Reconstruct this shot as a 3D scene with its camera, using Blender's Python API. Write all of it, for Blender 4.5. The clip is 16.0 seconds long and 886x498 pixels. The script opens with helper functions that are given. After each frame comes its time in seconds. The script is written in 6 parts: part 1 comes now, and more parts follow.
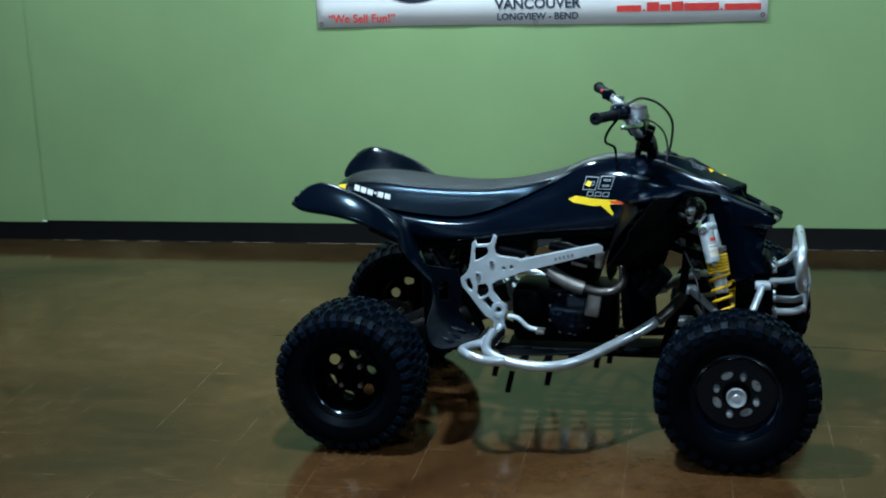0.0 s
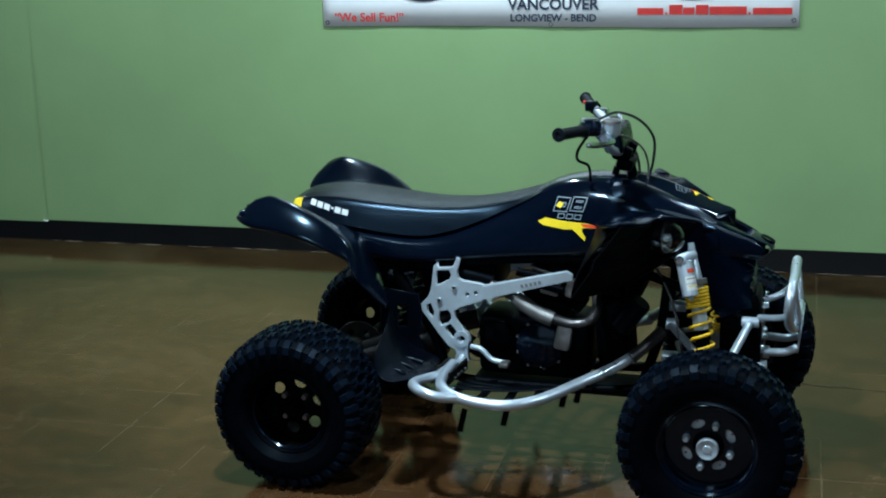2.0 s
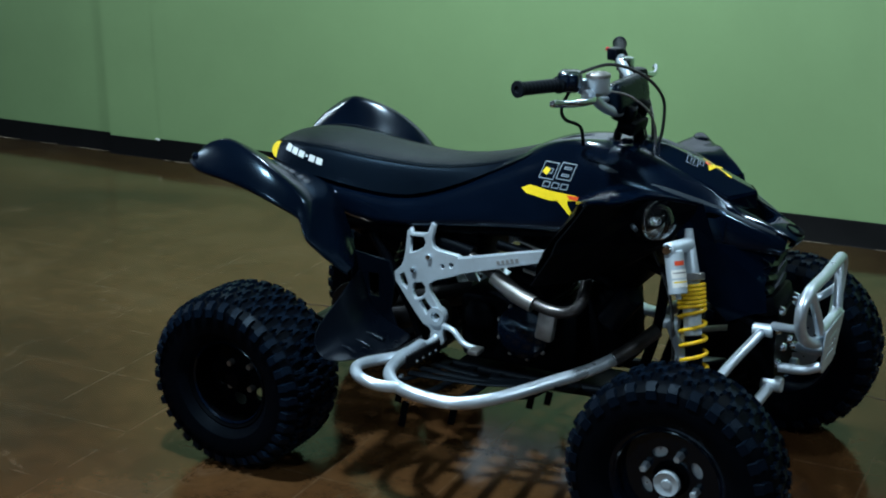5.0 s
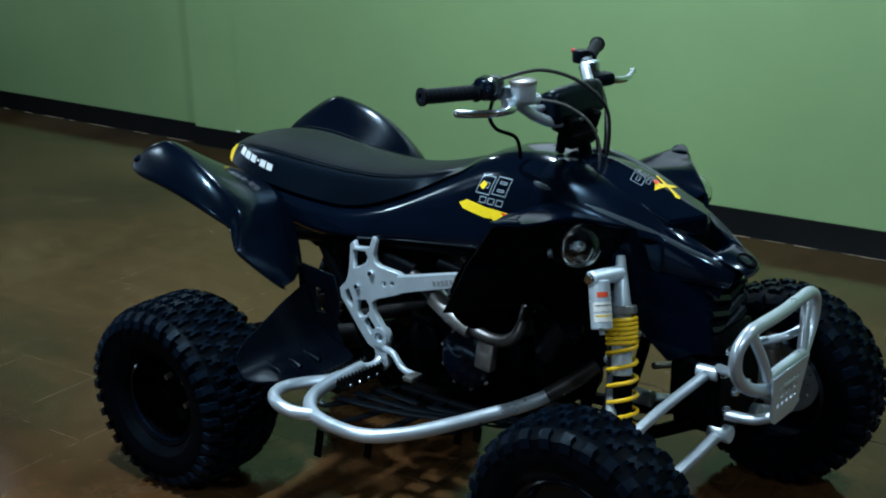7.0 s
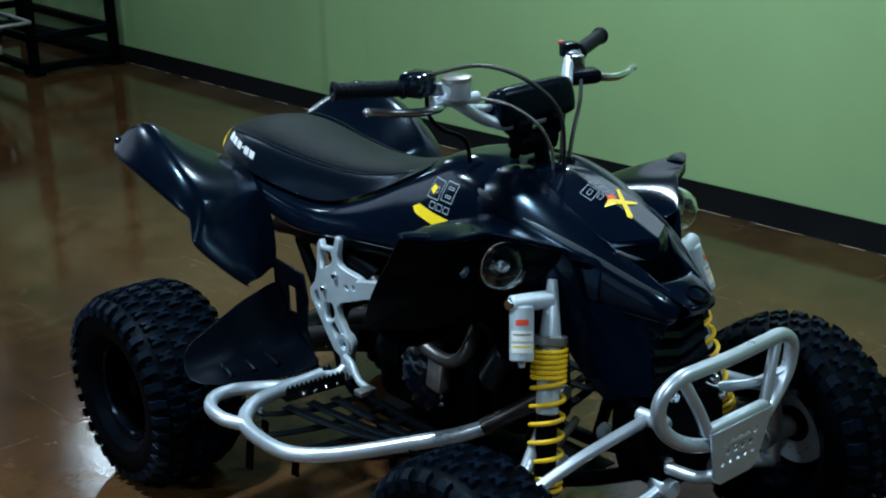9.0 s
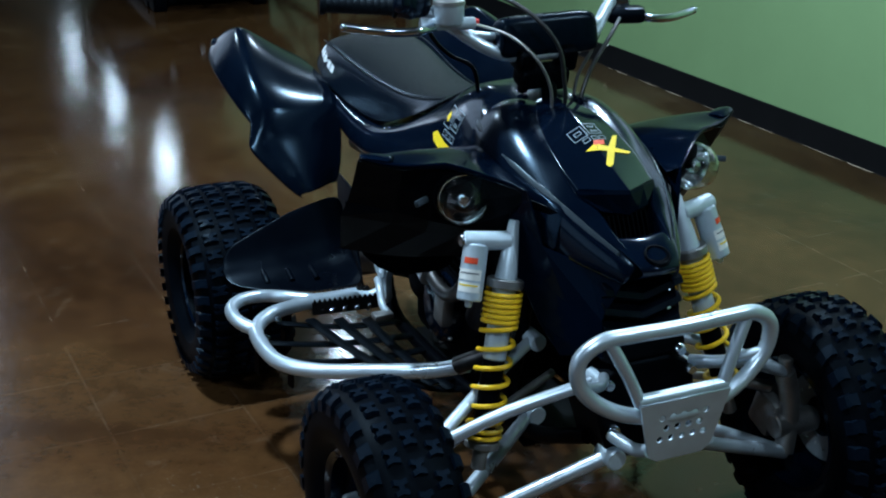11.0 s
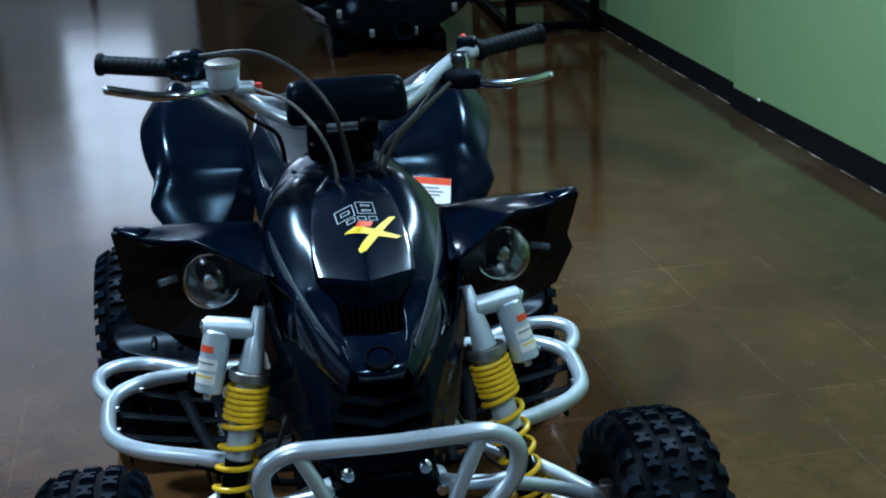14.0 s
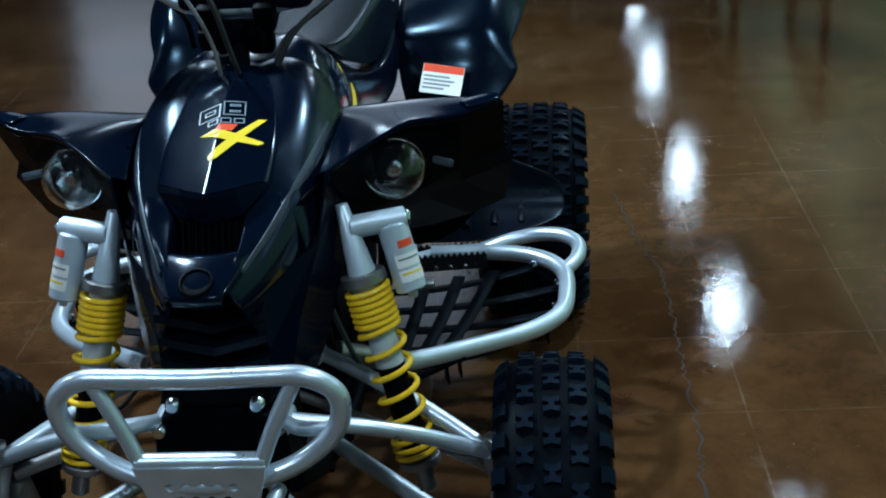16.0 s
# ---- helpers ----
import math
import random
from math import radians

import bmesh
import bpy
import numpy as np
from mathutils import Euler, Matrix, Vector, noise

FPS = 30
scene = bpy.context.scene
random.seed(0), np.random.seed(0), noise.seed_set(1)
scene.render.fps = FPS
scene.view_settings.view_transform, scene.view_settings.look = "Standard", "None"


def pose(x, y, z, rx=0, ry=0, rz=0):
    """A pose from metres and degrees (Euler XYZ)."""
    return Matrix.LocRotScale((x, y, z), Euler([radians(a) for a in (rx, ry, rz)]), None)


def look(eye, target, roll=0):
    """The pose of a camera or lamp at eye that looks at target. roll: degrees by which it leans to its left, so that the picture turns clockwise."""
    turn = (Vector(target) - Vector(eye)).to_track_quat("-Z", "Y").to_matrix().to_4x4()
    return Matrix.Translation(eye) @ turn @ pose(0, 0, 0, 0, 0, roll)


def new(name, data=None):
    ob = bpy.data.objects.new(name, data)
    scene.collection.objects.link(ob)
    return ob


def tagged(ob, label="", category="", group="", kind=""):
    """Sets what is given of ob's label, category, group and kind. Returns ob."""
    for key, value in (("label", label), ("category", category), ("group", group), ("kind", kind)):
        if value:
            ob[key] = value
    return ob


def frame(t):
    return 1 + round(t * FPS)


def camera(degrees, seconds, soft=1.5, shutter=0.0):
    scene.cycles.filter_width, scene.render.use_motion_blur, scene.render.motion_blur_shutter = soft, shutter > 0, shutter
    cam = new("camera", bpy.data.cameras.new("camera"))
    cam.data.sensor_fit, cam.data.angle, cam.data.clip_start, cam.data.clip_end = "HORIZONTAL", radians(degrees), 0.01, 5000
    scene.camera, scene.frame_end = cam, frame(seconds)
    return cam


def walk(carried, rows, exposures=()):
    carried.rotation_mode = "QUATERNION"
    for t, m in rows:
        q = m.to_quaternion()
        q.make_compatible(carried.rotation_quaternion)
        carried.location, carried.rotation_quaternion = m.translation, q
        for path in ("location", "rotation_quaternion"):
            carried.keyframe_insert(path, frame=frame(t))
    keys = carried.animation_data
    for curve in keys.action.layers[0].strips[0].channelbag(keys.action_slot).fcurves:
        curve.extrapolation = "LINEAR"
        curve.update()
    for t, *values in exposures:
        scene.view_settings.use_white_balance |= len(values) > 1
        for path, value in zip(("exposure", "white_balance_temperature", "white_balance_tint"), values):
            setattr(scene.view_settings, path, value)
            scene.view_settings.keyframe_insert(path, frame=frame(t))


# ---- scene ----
cam = camera(35.7, 16.0, soft=2.0)
PATH = [
    (0, (0.796, -4.612, 1.788), (0.299, -2.741, 1.288), -2.0),
    (0.5, (0.929, -4.52, 1.779), (0.338, -2.678, 1.271), -2.0),
    (1, (0.994, -4.446, 1.768), (0.378, -2.611, 1.264), -1.9),
    (1.5, (1.034, -4.288, 1.752), (0.419, -2.451, 1.258), -1.9),
    (2, (1.092, -4.119, 1.762), (0.469, -2.286, 1.26), -1.4),
    (2.5, (1.193, -4.01, 1.75), (0.514, -2.196, 1.253), -1.8),
    (3, (1.35, -3.868, 1.756), (0.568, -2.102, 1.237), -1.5),
    (3.5, (1.444, -3.734, 1.736), (0.658, -1.979, 1.185), -2.0),
    (4, (1.512, -3.543, 1.725), (0.684, -1.816, 1.15), -1.3),
    (6.5, (1.953, -2.734, 1.687), (0.753, -1.252, 1.086), -1.8),
    (7, (2.064, -2.552, 1.684), (0.822, -1.111, 1.067), -1.7),
    (7.5, (2.178, -2.38, 1.693), (0.856, -1.043, 1.012), -1.0),
    (8, (2.231, -2.208, 1.668), (0.851, -0.926, 0.995), -2.1),
    (8.5, (2.261, -2.001, 1.658), (0.799, -0.8, 1.01), -1.7),
    (9, (2.338, -1.841, 1.658), (0.841, -0.685, 1.009), -2.0),
    (9.5, (2.469, -1.661, 1.636), (0.903, -0.646, 0.917), -1.3),
    (12, (2.672, -0.82, 1.572), (0.872, -0.255, 0.908), -1.6),
    (12.5, (2.647, -0.648, 1.558), (0.831, -0.133, 0.896), -2.4),
    (13, (2.591, -0.484, 1.567), (0.743, -0.073, 0.922), -2.0),
    (13.5, (2.6, -0.315, 1.562), (0.736, 0.036, 0.929), -2.9),
    (14, (2.64, -0.112, 1.555), (0.76, 0.1, 0.904), -2.6),
    (14.5, (2.607, 0.042, 1.53), (0.739, 0.156, 0.822), -3.6),
    (15, (2.507, 0.193, 1.509), (0.641, 0.189, 0.79), -2.8),
    (15.5, (2.417, 0.35, 1.519), (0.576, 0.263, 0.742), -4.5),
    (16, (2.352, 0.549, 1.512), (0.545, 0.315, 0.689), -3.8),
]
EXPOSURES = [(0.0, 0.0, 6050, 10), (4.0, 0.0, 6050, 10), (7.0, -0.12, 6000, 10), (9.5, -0.05, 5950, 10), (12.0, 0.02, 5500, 10), (14.5, 0.02, 5520, 10), (16.0, 0.0, 5680, 10)]
walk(cam, [(t, look(e, a, r)) for t, e, a, r in PATH], exposures=EXPOSURES)

# ---- light ----
world = bpy.data.worlds.new("world")
world.use_nodes = True
scene.world = world
world.node_tree.nodes["Background"].inputs[0].default_value = (0.5, 0.55, 0.6, 1)
world.node_tree.nodes["Background"].inputs[1].default_value = 0.0

LAMP_Z = 2.78
LAMP_POWER = 36.0
LAMP_COLOR = (0.80, 0.96, 1.0)
WINDOW_POWER = 56.0
CORE_POWER = 10.0
SIDE_POWER = 16.0


TILT = math.atan(0.072)      # the long wall and the scored floor against the quad


# ---- materials ----
def material(name, color, rough=0.5, metal=0.0, vary=0.0, scale=8.0, bump=0.0, bscale=200.0, coat=0.0, rvary=0.0, spec=0.5, tint=(1, 1, 1)):
    m = bpy.data.materials.new(name)
    m.use_nodes = True
    nt = m.node_tree
    b = nt.nodes["Principled BSDF"]
    b.inputs["Base Color"].default_value = (*color, 1)
    b.inputs["Roughness"].default_value = rough
    b.inputs["Metallic"].default_value = metal
    b.inputs["Coat Weight"].default_value = coat
    b.inputs["Specular IOR Level"].default_value = spec
    b.inputs["Specular Tint"].default_value = (*tint, 1)
    tc = nt.nodes.new("ShaderNodeTexCoord")
    if vary or rvary:
        n = nt.nodes.new("ShaderNodeTexNoise")
        n.inputs["Scale"].default_value = scale
        n.inputs["Detail"].default_value = 6
        n.inputs["Roughness"].default_value = 0.65
        nt.links.new(tc.outputs["Object"], n.inputs["Vector"])
        if vary:
            r = nt.nodes.new("ShaderNodeValToRGB")
            r.color_ramp.elements[0].position, r.color_ramp.elements[1].position = 0.3, 0.7
            r.color_ramp.elements[0].color = (*[c * (1 - vary) for c in color], 1)
            r.color_ramp.elements[1].color = (*[min(1, c * (1 + vary)) for c in color], 1)
            nt.links.new(n.outputs["Fac"], r.inputs["Fac"])
            nt.links.new(r.outputs["Color"], b.inputs["Base Color"])
        if rvary:
            mr = nt.nodes.new("ShaderNodeMapRange")
            mr.inputs["From Min"].default_value, mr.inputs["From Max"].default_value = 0.3, 0.7
            mr.inputs["To Min"].default_value, mr.inputs["To Max"].default_value = max(0.02, rough - rvary), rough + rvary
            nt.links.new(n.outputs["Fac"], mr.inputs["Value"])
            nt.links.new(mr.outputs["Result"], b.inputs["Roughness"])
    if bump:
        n2 = nt.nodes.new("ShaderNodeTexNoise")
        n2.inputs["Scale"].default_value = bscale
        n2.inputs["Detail"].default_value = 3
        nt.links.new(tc.outputs["Object"], n2.inputs["Vector"])
        bp = nt.nodes.new("ShaderNodeBump")
        bp.inputs["Strength"].default_value = bump
        bp.inputs["Distance"].default_value = 0.002
        nt.links.new(n2.outputs["Fac"], bp.inputs["Height"])
        nt.links.new(bp.outputs["Normal"], b.inputs["Normal"])
    return m


def emitter(name, color, strength):
    m = bpy.data.materials.new(name)
    m.use_nodes = True
    b = m.node_tree.nodes["Principled BSDF"]
    b.inputs["Base Color"].default_value = (0.8, 0.8, 0.8, 1)
    b.inputs["Emission Color"].default_value = (*color, 1)
    b.inputs["Emission Strength"].default_value = strength
    return m


def glass(name, tint=(1, 1, 1), rough=0.02):
    m = bpy.data.materials.new(name)
    m.use_nodes = True
    b = m.node_tree.nodes["Principled BSDF"]
    b.inputs["Base Color"].default_value = (*tint, 1)
    b.inputs["Roughness"].default_value = rough
    b.inputs["Transmission Weight"].default_value = 1.0
    b.inputs["IOR"].default_value = 1.45
    return m


def floor_material():
    """Acid-stained, sealed concrete: brown mottling, paler worn trails, scored joints and fine cracks."""
    m = bpy.data.materials.new("stained_concrete")
    m.use_nodes = True
    nt = m.node_tree
    b = nt.nodes["Principled BSDF"]
    b.inputs["Specular IOR Level"].default_value = 0.33
    tc = nt.nodes.new("ShaderNodeTexCoord")

    def noise_node(scale, detail=8, rough=0.6, dist=0.0):
        n = nt.nodes.new("ShaderNodeTexNoise")
        n.inputs["Scale"].default_value, n.inputs["Detail"].default_value = scale, detail
        n.inputs["Roughness"].default_value, n.inputs["Distortion"].default_value = rough, dist
        nt.links.new(tc.outputs["Object"], n.inputs["Vector"])
        return n

    def ramp(src, stops):
        r = nt.nodes.new("ShaderNodeValToRGB")
        while len(r.color_ramp.elements) < len(stops):
            r.color_ramp.elements.new(0.5)
        for e, (p, c) in zip(r.color_ramp.elements, stops):
            e.position, e.color = p, (*c, 1)
        nt.links.new(src, r.inputs["Fac"])
        return r.outputs["Color"]

    def mix(kind, fac, a, c):
        x = nt.nodes.new("ShaderNodeMix")
        x.data_type, x.blend_type = "RGBA", kind
        if isinstance(fac, float):
            x.inputs["Factor"].default_value = fac
        else:
            nt.links.new(fac, x.inputs["Factor"])
        nt.links.new(a, x.inputs[6])
        if isinstance(c, tuple):
            x.inputs[7].default_value = (*c, 1)
        else:
            nt.links.new(c, x.inputs[7])
        return x.outputs[2]

    big = noise_node(0.9, 8, 0.62, 0.6)
    base = ramp(big.outputs["Fac"], [(0.30, (0.024, 0.0098, 0.004)), (0.44, (0.055, 0.0240, 0.0088)), (0.58, (0.084, 0.041, 0.0152)), (0.74, (0.128, 0.076, 0.036))])
    fine = noise_node(14, 8, 0.7)
    base = mix("MULTIPLY", 0.6, base, ramp(fine.outputs["Fac"], [(0.28, (0.42, 0.42, 0.42)), (0.7, (1.25, 1.25, 1.25))]))
    # pale scuffs
    sc = noise_node(5, 10, 0.75, 1.2)
    base = mix("MIX", ramp(sc.outputs["Fac"], [(0.58, (0, 0, 0)), (0.78, (0.45, 0.45, 0.45))]), base, (0.17, 0.12, 0.075))
    # chalky flecks along worn streaks
    fk = noise_node(34, 6, 0.75, 2.0)
    fz = noise_node(1.3, 5, 0.6, 0.8)
    fm = mix("MULTIPLY", 1.0, ramp(fk.outputs["Fac"], [(0.60, (0, 0, 0)), (0.72, (0.7, 0.7, 0.7))]), ramp(fz.outputs["Fac"], [(0.50, (0, 0, 0)), (0.66, (1, 1, 1))]))
    base = mix("MIX", fm, base, (0.24, 0.20, 0.15))
    # base colour turned greener and darker towards the foot of the long wall
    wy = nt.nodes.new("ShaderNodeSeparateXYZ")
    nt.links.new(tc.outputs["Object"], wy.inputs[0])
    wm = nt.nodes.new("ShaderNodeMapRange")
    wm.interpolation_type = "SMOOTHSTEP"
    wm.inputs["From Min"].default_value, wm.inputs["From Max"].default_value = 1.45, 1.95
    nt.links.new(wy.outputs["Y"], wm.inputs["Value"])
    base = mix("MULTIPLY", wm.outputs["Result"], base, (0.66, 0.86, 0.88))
    # scored joints
    mp = nt.nodes.new("ShaderNodeMapping")
    mp.inputs["Rotation"].default_value = (0, 0, -TILT)
    mp.inputs["Location"].default_value = (3.048, -2.164, 0)
    nt.links.new(tc.outputs["Object"], mp.inputs["Vector"])
    br = nt.nodes.new("ShaderNodeTexBrick")
    br.offset = 0.0
    br.inputs["Scale"].default_value = 1.0
    br.inputs["Mortar Size"].default_value = 0.0045
    br.inputs["Mortar Smooth"].default_value = 1.0
    br.inputs["Brick Width"].default_value = 0.33
    br.inputs["Row Height"].default_value = 0.33
    nt.links.new(mp.outputs["Vector"], br.inputs["Vector"])
    jn = noise_node(1.7, 9, 0.72)
    jb = noise_node(21, 4, 0.7)
    jm = nt.nodes.new("ShaderNodeMath")
    jm.operation = "MULTIPLY"
    nt.links.new(br.outputs["Fac"], jm.inputs[0])
    nt.links.new(mix("MULTIPLY", 1.0, ramp(jn.outputs["Fac"], [(0.44, (0.05, 0.05, 0.05)), (0.66, (0.75, 0.75, 0.75))]), ramp(jb.outputs["Fac"], [(0.36, (0.1, 0.1, 0.1)), (0.62, (1, 1, 1))])), jm.inputs[1])
    base = mix("MIX", jm.outputs[0], base, (0.19, 0.135, 0.085))
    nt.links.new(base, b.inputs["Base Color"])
    rr = noise_node(2.3, 6, 0.6)
    mr = nt.nodes.new("ShaderNodeMapRange")
    mr.inputs["From Min"].default_value, mr.inputs["From Max"].default_value = 0.3, 0.75
    mr.inputs["To Min"].default_value, mr.inputs["To Max"].default_value = 0.040, 0.095
    nt.links.new(rr.outputs["Fac"], mr.inputs["Value"])
    # the sealer is worn duller along the aisle
    sx = nt.nodes.new("ShaderNodeSeparateXYZ")
    nt.links.new(tc.outputs["Object"], sx.inputs[0])
    wr = nt.nodes.new("ShaderNodeMapRange")
    wr.interpolation_type = "SMOOTHSTEP"
    wr.inputs["From Min"].default_value, wr.inputs["From Max"].default_value = 0.3, -1.0
    wr.inputs["To Min"].default_value, wr.inputs["To Max"].default_value = 0.0, 0.10
    nt.links.new(sx.outputs["Y"], wr.inputs["Value"])
    ad = nt.nodes.new("ShaderNodeMath")
    nt.links.new(mr.outputs["Result"], ad.inputs[0])
    nt.links.new(wr.outputs["Result"], ad.inputs[1])
    nt.links.new(ad.outputs[0], b.inputs["Roughness"])
    bn = noise_node(42, 6, 0.62)
    bp = nt.nodes.new("ShaderNodeBump")
    bp.inputs["Strength"].default_value, bp.inputs["Distance"].default_value = 0.085, 0.004
    nt.links.new(bn.outputs["Fac"], bp.inputs["Height"])
    # slow unevenness of the slab
    wn = noise_node(3.2, 3, 0.5)
    wb = nt.nodes.new("ShaderNodeBump")
    wb.inputs["Strength"].default_value, wb.inputs["Distance"].default_value = 0.04, 0.03
    nt.links.new(wn.outputs["Fac"], wb.inputs["Height"])
    nt.links.new(wb.outputs["Normal"], bp.inputs["Normal"])
    nt.links.new(bp.outputs["Normal"], b.inputs["Normal"])
    return m


# blue cast of the light, put into the specular tint of the blacks
COOL = (0.62, 0.82, 1.0)
M_FLOOR = floor_material()
M_WALL = material("green_wall_paint", (0.258, 0.408, 0.184), 0.55, vary=0.07, scale=1.2, bump=0.12, bscale=260)
M_BASE = material("black_vinyl_base", (0.0035, 0.0035, 0.004), 0.5, vary=0.3, scale=6, spec=0.1)
# ceiling out of view, its colour held dark so less light bounces down
M_CEIL = material("dark_ceiling", (0.10, 0.10, 0.10), 0.9, vary=0.08, scale=3)
# unseen walls, coloured dark to keep fill light low
M_DARKWALL = material("unseen_dark_wall", (0.045, 0.055, 0.04), 0.8, vary=0.1, scale=1.0)
M_BANNER = material("banner_vinyl", (0.86, 0.89, 0.92), 0.45, vary=0.03, scale=3)
M_RED = material("red_print", (0.62, 0.035, 0.03), 0.5, vary=0.1, scale=30)
M_DARKPRINT = material("navy_print", (0.02, 0.03, 0.06), 0.5, vary=0.1, scale=30)
# blacks from here on carry some bluish daylight sheen in their base colour
M_BLACK = material("gloss_black_plastic", (0.0011, 0.0032, 0.0088), 0.13, vary=0.25, scale=5, bump=0.03, bscale=90, rvary=0.05, spec=0.45, tint=COOL)
M_SATIN = material("satin_black_plastic", (0.0008, 0.0017, 0.0042), 0.32, vary=0.3, scale=7, bump=0.08, bscale=300, rvary=0.08, spec=0.14, tint=COOL)
M_MATTE = material("matte_black_metal", (0.0008, 0.0010, 0.0017), 0.45, vary=0.4, scale=12, bump=0.1, bscale=150, spec=0.035, tint=COOL)
M_DARKSTEEL = material("dark_oily_steel", (0.020, 0.021, 0.024), 0.42, 0.7, vary=0.35, scale=18, bump=0.1)
M_SEAT = material("black_seat_vinyl", (0.0016, 0.0036, 0.0076), 0.27, vary=0.2, scale=10, bump=0.15, bscale=420, spec=0.40, tint=(0.45, 0.72, 1.0))
M_SEATTOP = material("grey_seat_grip_vinyl", (0.0032, 0.0044, 0.0058), 0.42, vary=0.2, scale=12, bump=0.4, bscale=500, spec=0.16, tint=(0.52, 0.78, 1.0))
# one rubber in two tones: lit tread blocks, shade painted between them
M_RUBBER_LIT = material("tread_rubber_lit", (0.0022, 0.0052, 0.0115), 0.42, vary=0.35, scale=14, bump=0.2, bscale=160, spec=0.07, tint=COOL)
M_RUBBER_SHADED = material("carcass_rubber_shaded", (0.0009, 0.0015, 0.0030), 0.5, vary=0.35, scale=14, bump=0.2, bscale=160, spec=0.04, tint=COOL)
M_STRAP = material("woven_strap", (0.0014, 0.0022, 0.0036), 0.55, vary=0.3, scale=40, bump=0.4, bscale=400, spec=0.08, tint=COOL)
M_ALU = material("brushed_aluminium", (0.57, 0.66, 0.75), 0.33, 0.68, vary=0.10, scale=10, bump=0.05, bscale=300, rvary=0.08)
M_CAST = material("cast_silver_paint", (0.50, 0.59, 0.67), 0.38, 0.40, vary=0.12, scale=14, bump=0.1, bscale=200)
M_CHROME = material("polished_steel", (0.66, 0.74, 0.82), 0.16, 1.0, vary=0.08, scale=20)
M_STEEL = material("dull_steel", (0.30, 0.30, 0.30), 0.42, 0.9, vary=0.25, scale=18)
M_HEADER = material("heat_tinted_pipe", (0.085, 0.083, 0.085), 0.34, 0.9, vary=0.4, scale=14, bump=0.15)
M_YELLOW = material("yellow_coating", (0.80, 0.50, 0.008), 0.36, vary=0.12, scale=16, bump=0.05)
M_YDECAL = material("yellow_vinyl", (0.85, 0.62, 0.01), 0.4, vary=0.08, scale=30)
M_WDECAL = material("pale_grey_vinyl", (0.62, 0.66, 0.70), 0.4, vary=0.08, scale=30)
M_RDECAL = material("orange_red_vinyl", (0.72, 0.07, 0.02), 0.4, vary=0.1, scale=30)
M_PAPER = material("white_sticker", (0.75, 0.76, 0.74), 0.5, vary=0.05, scale=30)
M_PRINT = material("grey_print", (0.20, 0.21, 0.22), 0.5, vary=0.1, scale=40)
M_LENS = glass("headlight_lens", (0.95, 0.98, 0.96))
M_REFL = material("headlight_reflector", (0.80, 0.86, 0.92), 0.12, 1.0, vary=0.15, scale=40)
M_GRIP = material("grip_rubber", (0.0030, 0.0040, 0.0060), 0.55, vary=0.2, scale=30, bump=0.3, bscale=500, spec=0.12, tint=COOL)
M_PAD = material("smooth_black_pad_vinyl", (0.0010, 0.0030, 0.0072), 0.27, vary=0.2, scale=9, bump=0.06, bscale=300, rvary=0.05, spec=0.10, tint=COOL)
M_CABLE = material("cable_sheath", (0.012, 0.013, 0.015), 0.4, vary=0.2, scale=30)
M_TRIM = material("bright_trim", (0.30, 0.31, 0.33), 0.34, 0.8, vary=0.15, scale=8)
# for small grey parts, and for the sheen painted along the ridge
M_STRIP = material("grey_trim_and_sheen", (0.030, 0.038, 0.047), 0.34, vary=0.1, scale=12, spec=0.35, tint=COOL)
M_FOLD = material("folded_black_plastic", (0.0008, 0.0028, 0.0084), 0.13, vary=0.25, scale=6, bump=0.05, bscale=160, spec=0.08, tint=(0.45, 0.72, 1.0))
M_HOOD = material("gloss_black_hood", (0.0012, 0.0036, 0.0100), 0.115, vary=0.25, scale=5, bump=0.03, bscale=90, rvary=0.03, spec=0.42, tint=COOL)
M_COWL = material("semi_gloss_black_cowl", (0.0009, 0.0030, 0.0088), 0.20, vary=0.2, scale=5, bump=0.03, bscale=90, rvary=0.03, spec=0.38, tint=(0.45, 0.72, 1.0))
M_FENDER = material("moulded_black_plastic", (0.0009, 0.0025, 0.0066), 0.18, vary=0.25, scale=6, bump=0.04, bscale=160, rvary=0.05, spec=0.26, tint=(0.50, 0.76, 1.0))
M_MARK = material("grey_blue_vinyl", (0.20, 0.25, 0.29), 0.4, vary=0.1, scale=30)
M_CRACK = material("crack_dirt", (0.020, 0.012, 0.008), 0.8, vary=0.3, scale=20)
M_WINDOW = emitter("daylight_glass", (0.75, 0.88, 1.0), 0.12)
M_LAMP = emitter("lamp_face", (0.80, 0.95, 1.0), 6.0)


# ---- mesh helpers ----
def part(name, bm, mat, parent=None, label="", smooth=True, sub=0, solid=0.0, bevel=0.0, angle=40):
    me = bpy.data.meshes.new(name)
    bmesh.ops.recalc_face_normals(bm, faces=bm.faces)
    bm.to_mesh(me)
    bm.free()
    for mt in (mat if isinstance(mat, (list, tuple)) else [mat]):
        me.materials.append(mt)
    ob = new(name, me)
    if smooth:
        me.shade_smooth()
        me.set_sharp_from_angle(angle=radians(angle))
    if solid:
        md = ob.modifiers.new("solid", "SOLIDIFY")
        md.thickness, md.offset = solid, 0
    if bevel:
        md = ob.modifiers.new("bevel", "BEVEL")
        md.width, md.segments, md.limit_method, md.angle_limit = bevel, 2, "ANGLE", radians(35)
    if sub:
        md = ob.modifiers.new("sub", "SUBSURF")
        md.levels = md.render_levels = sub
    if parent is not None:
        ob.parent = parent
    if label:
        tagged(ob, label)
    return ob


def thing(name, label, category, kind="", group=""):
    return tagged(new(name), label, category, group, kind)


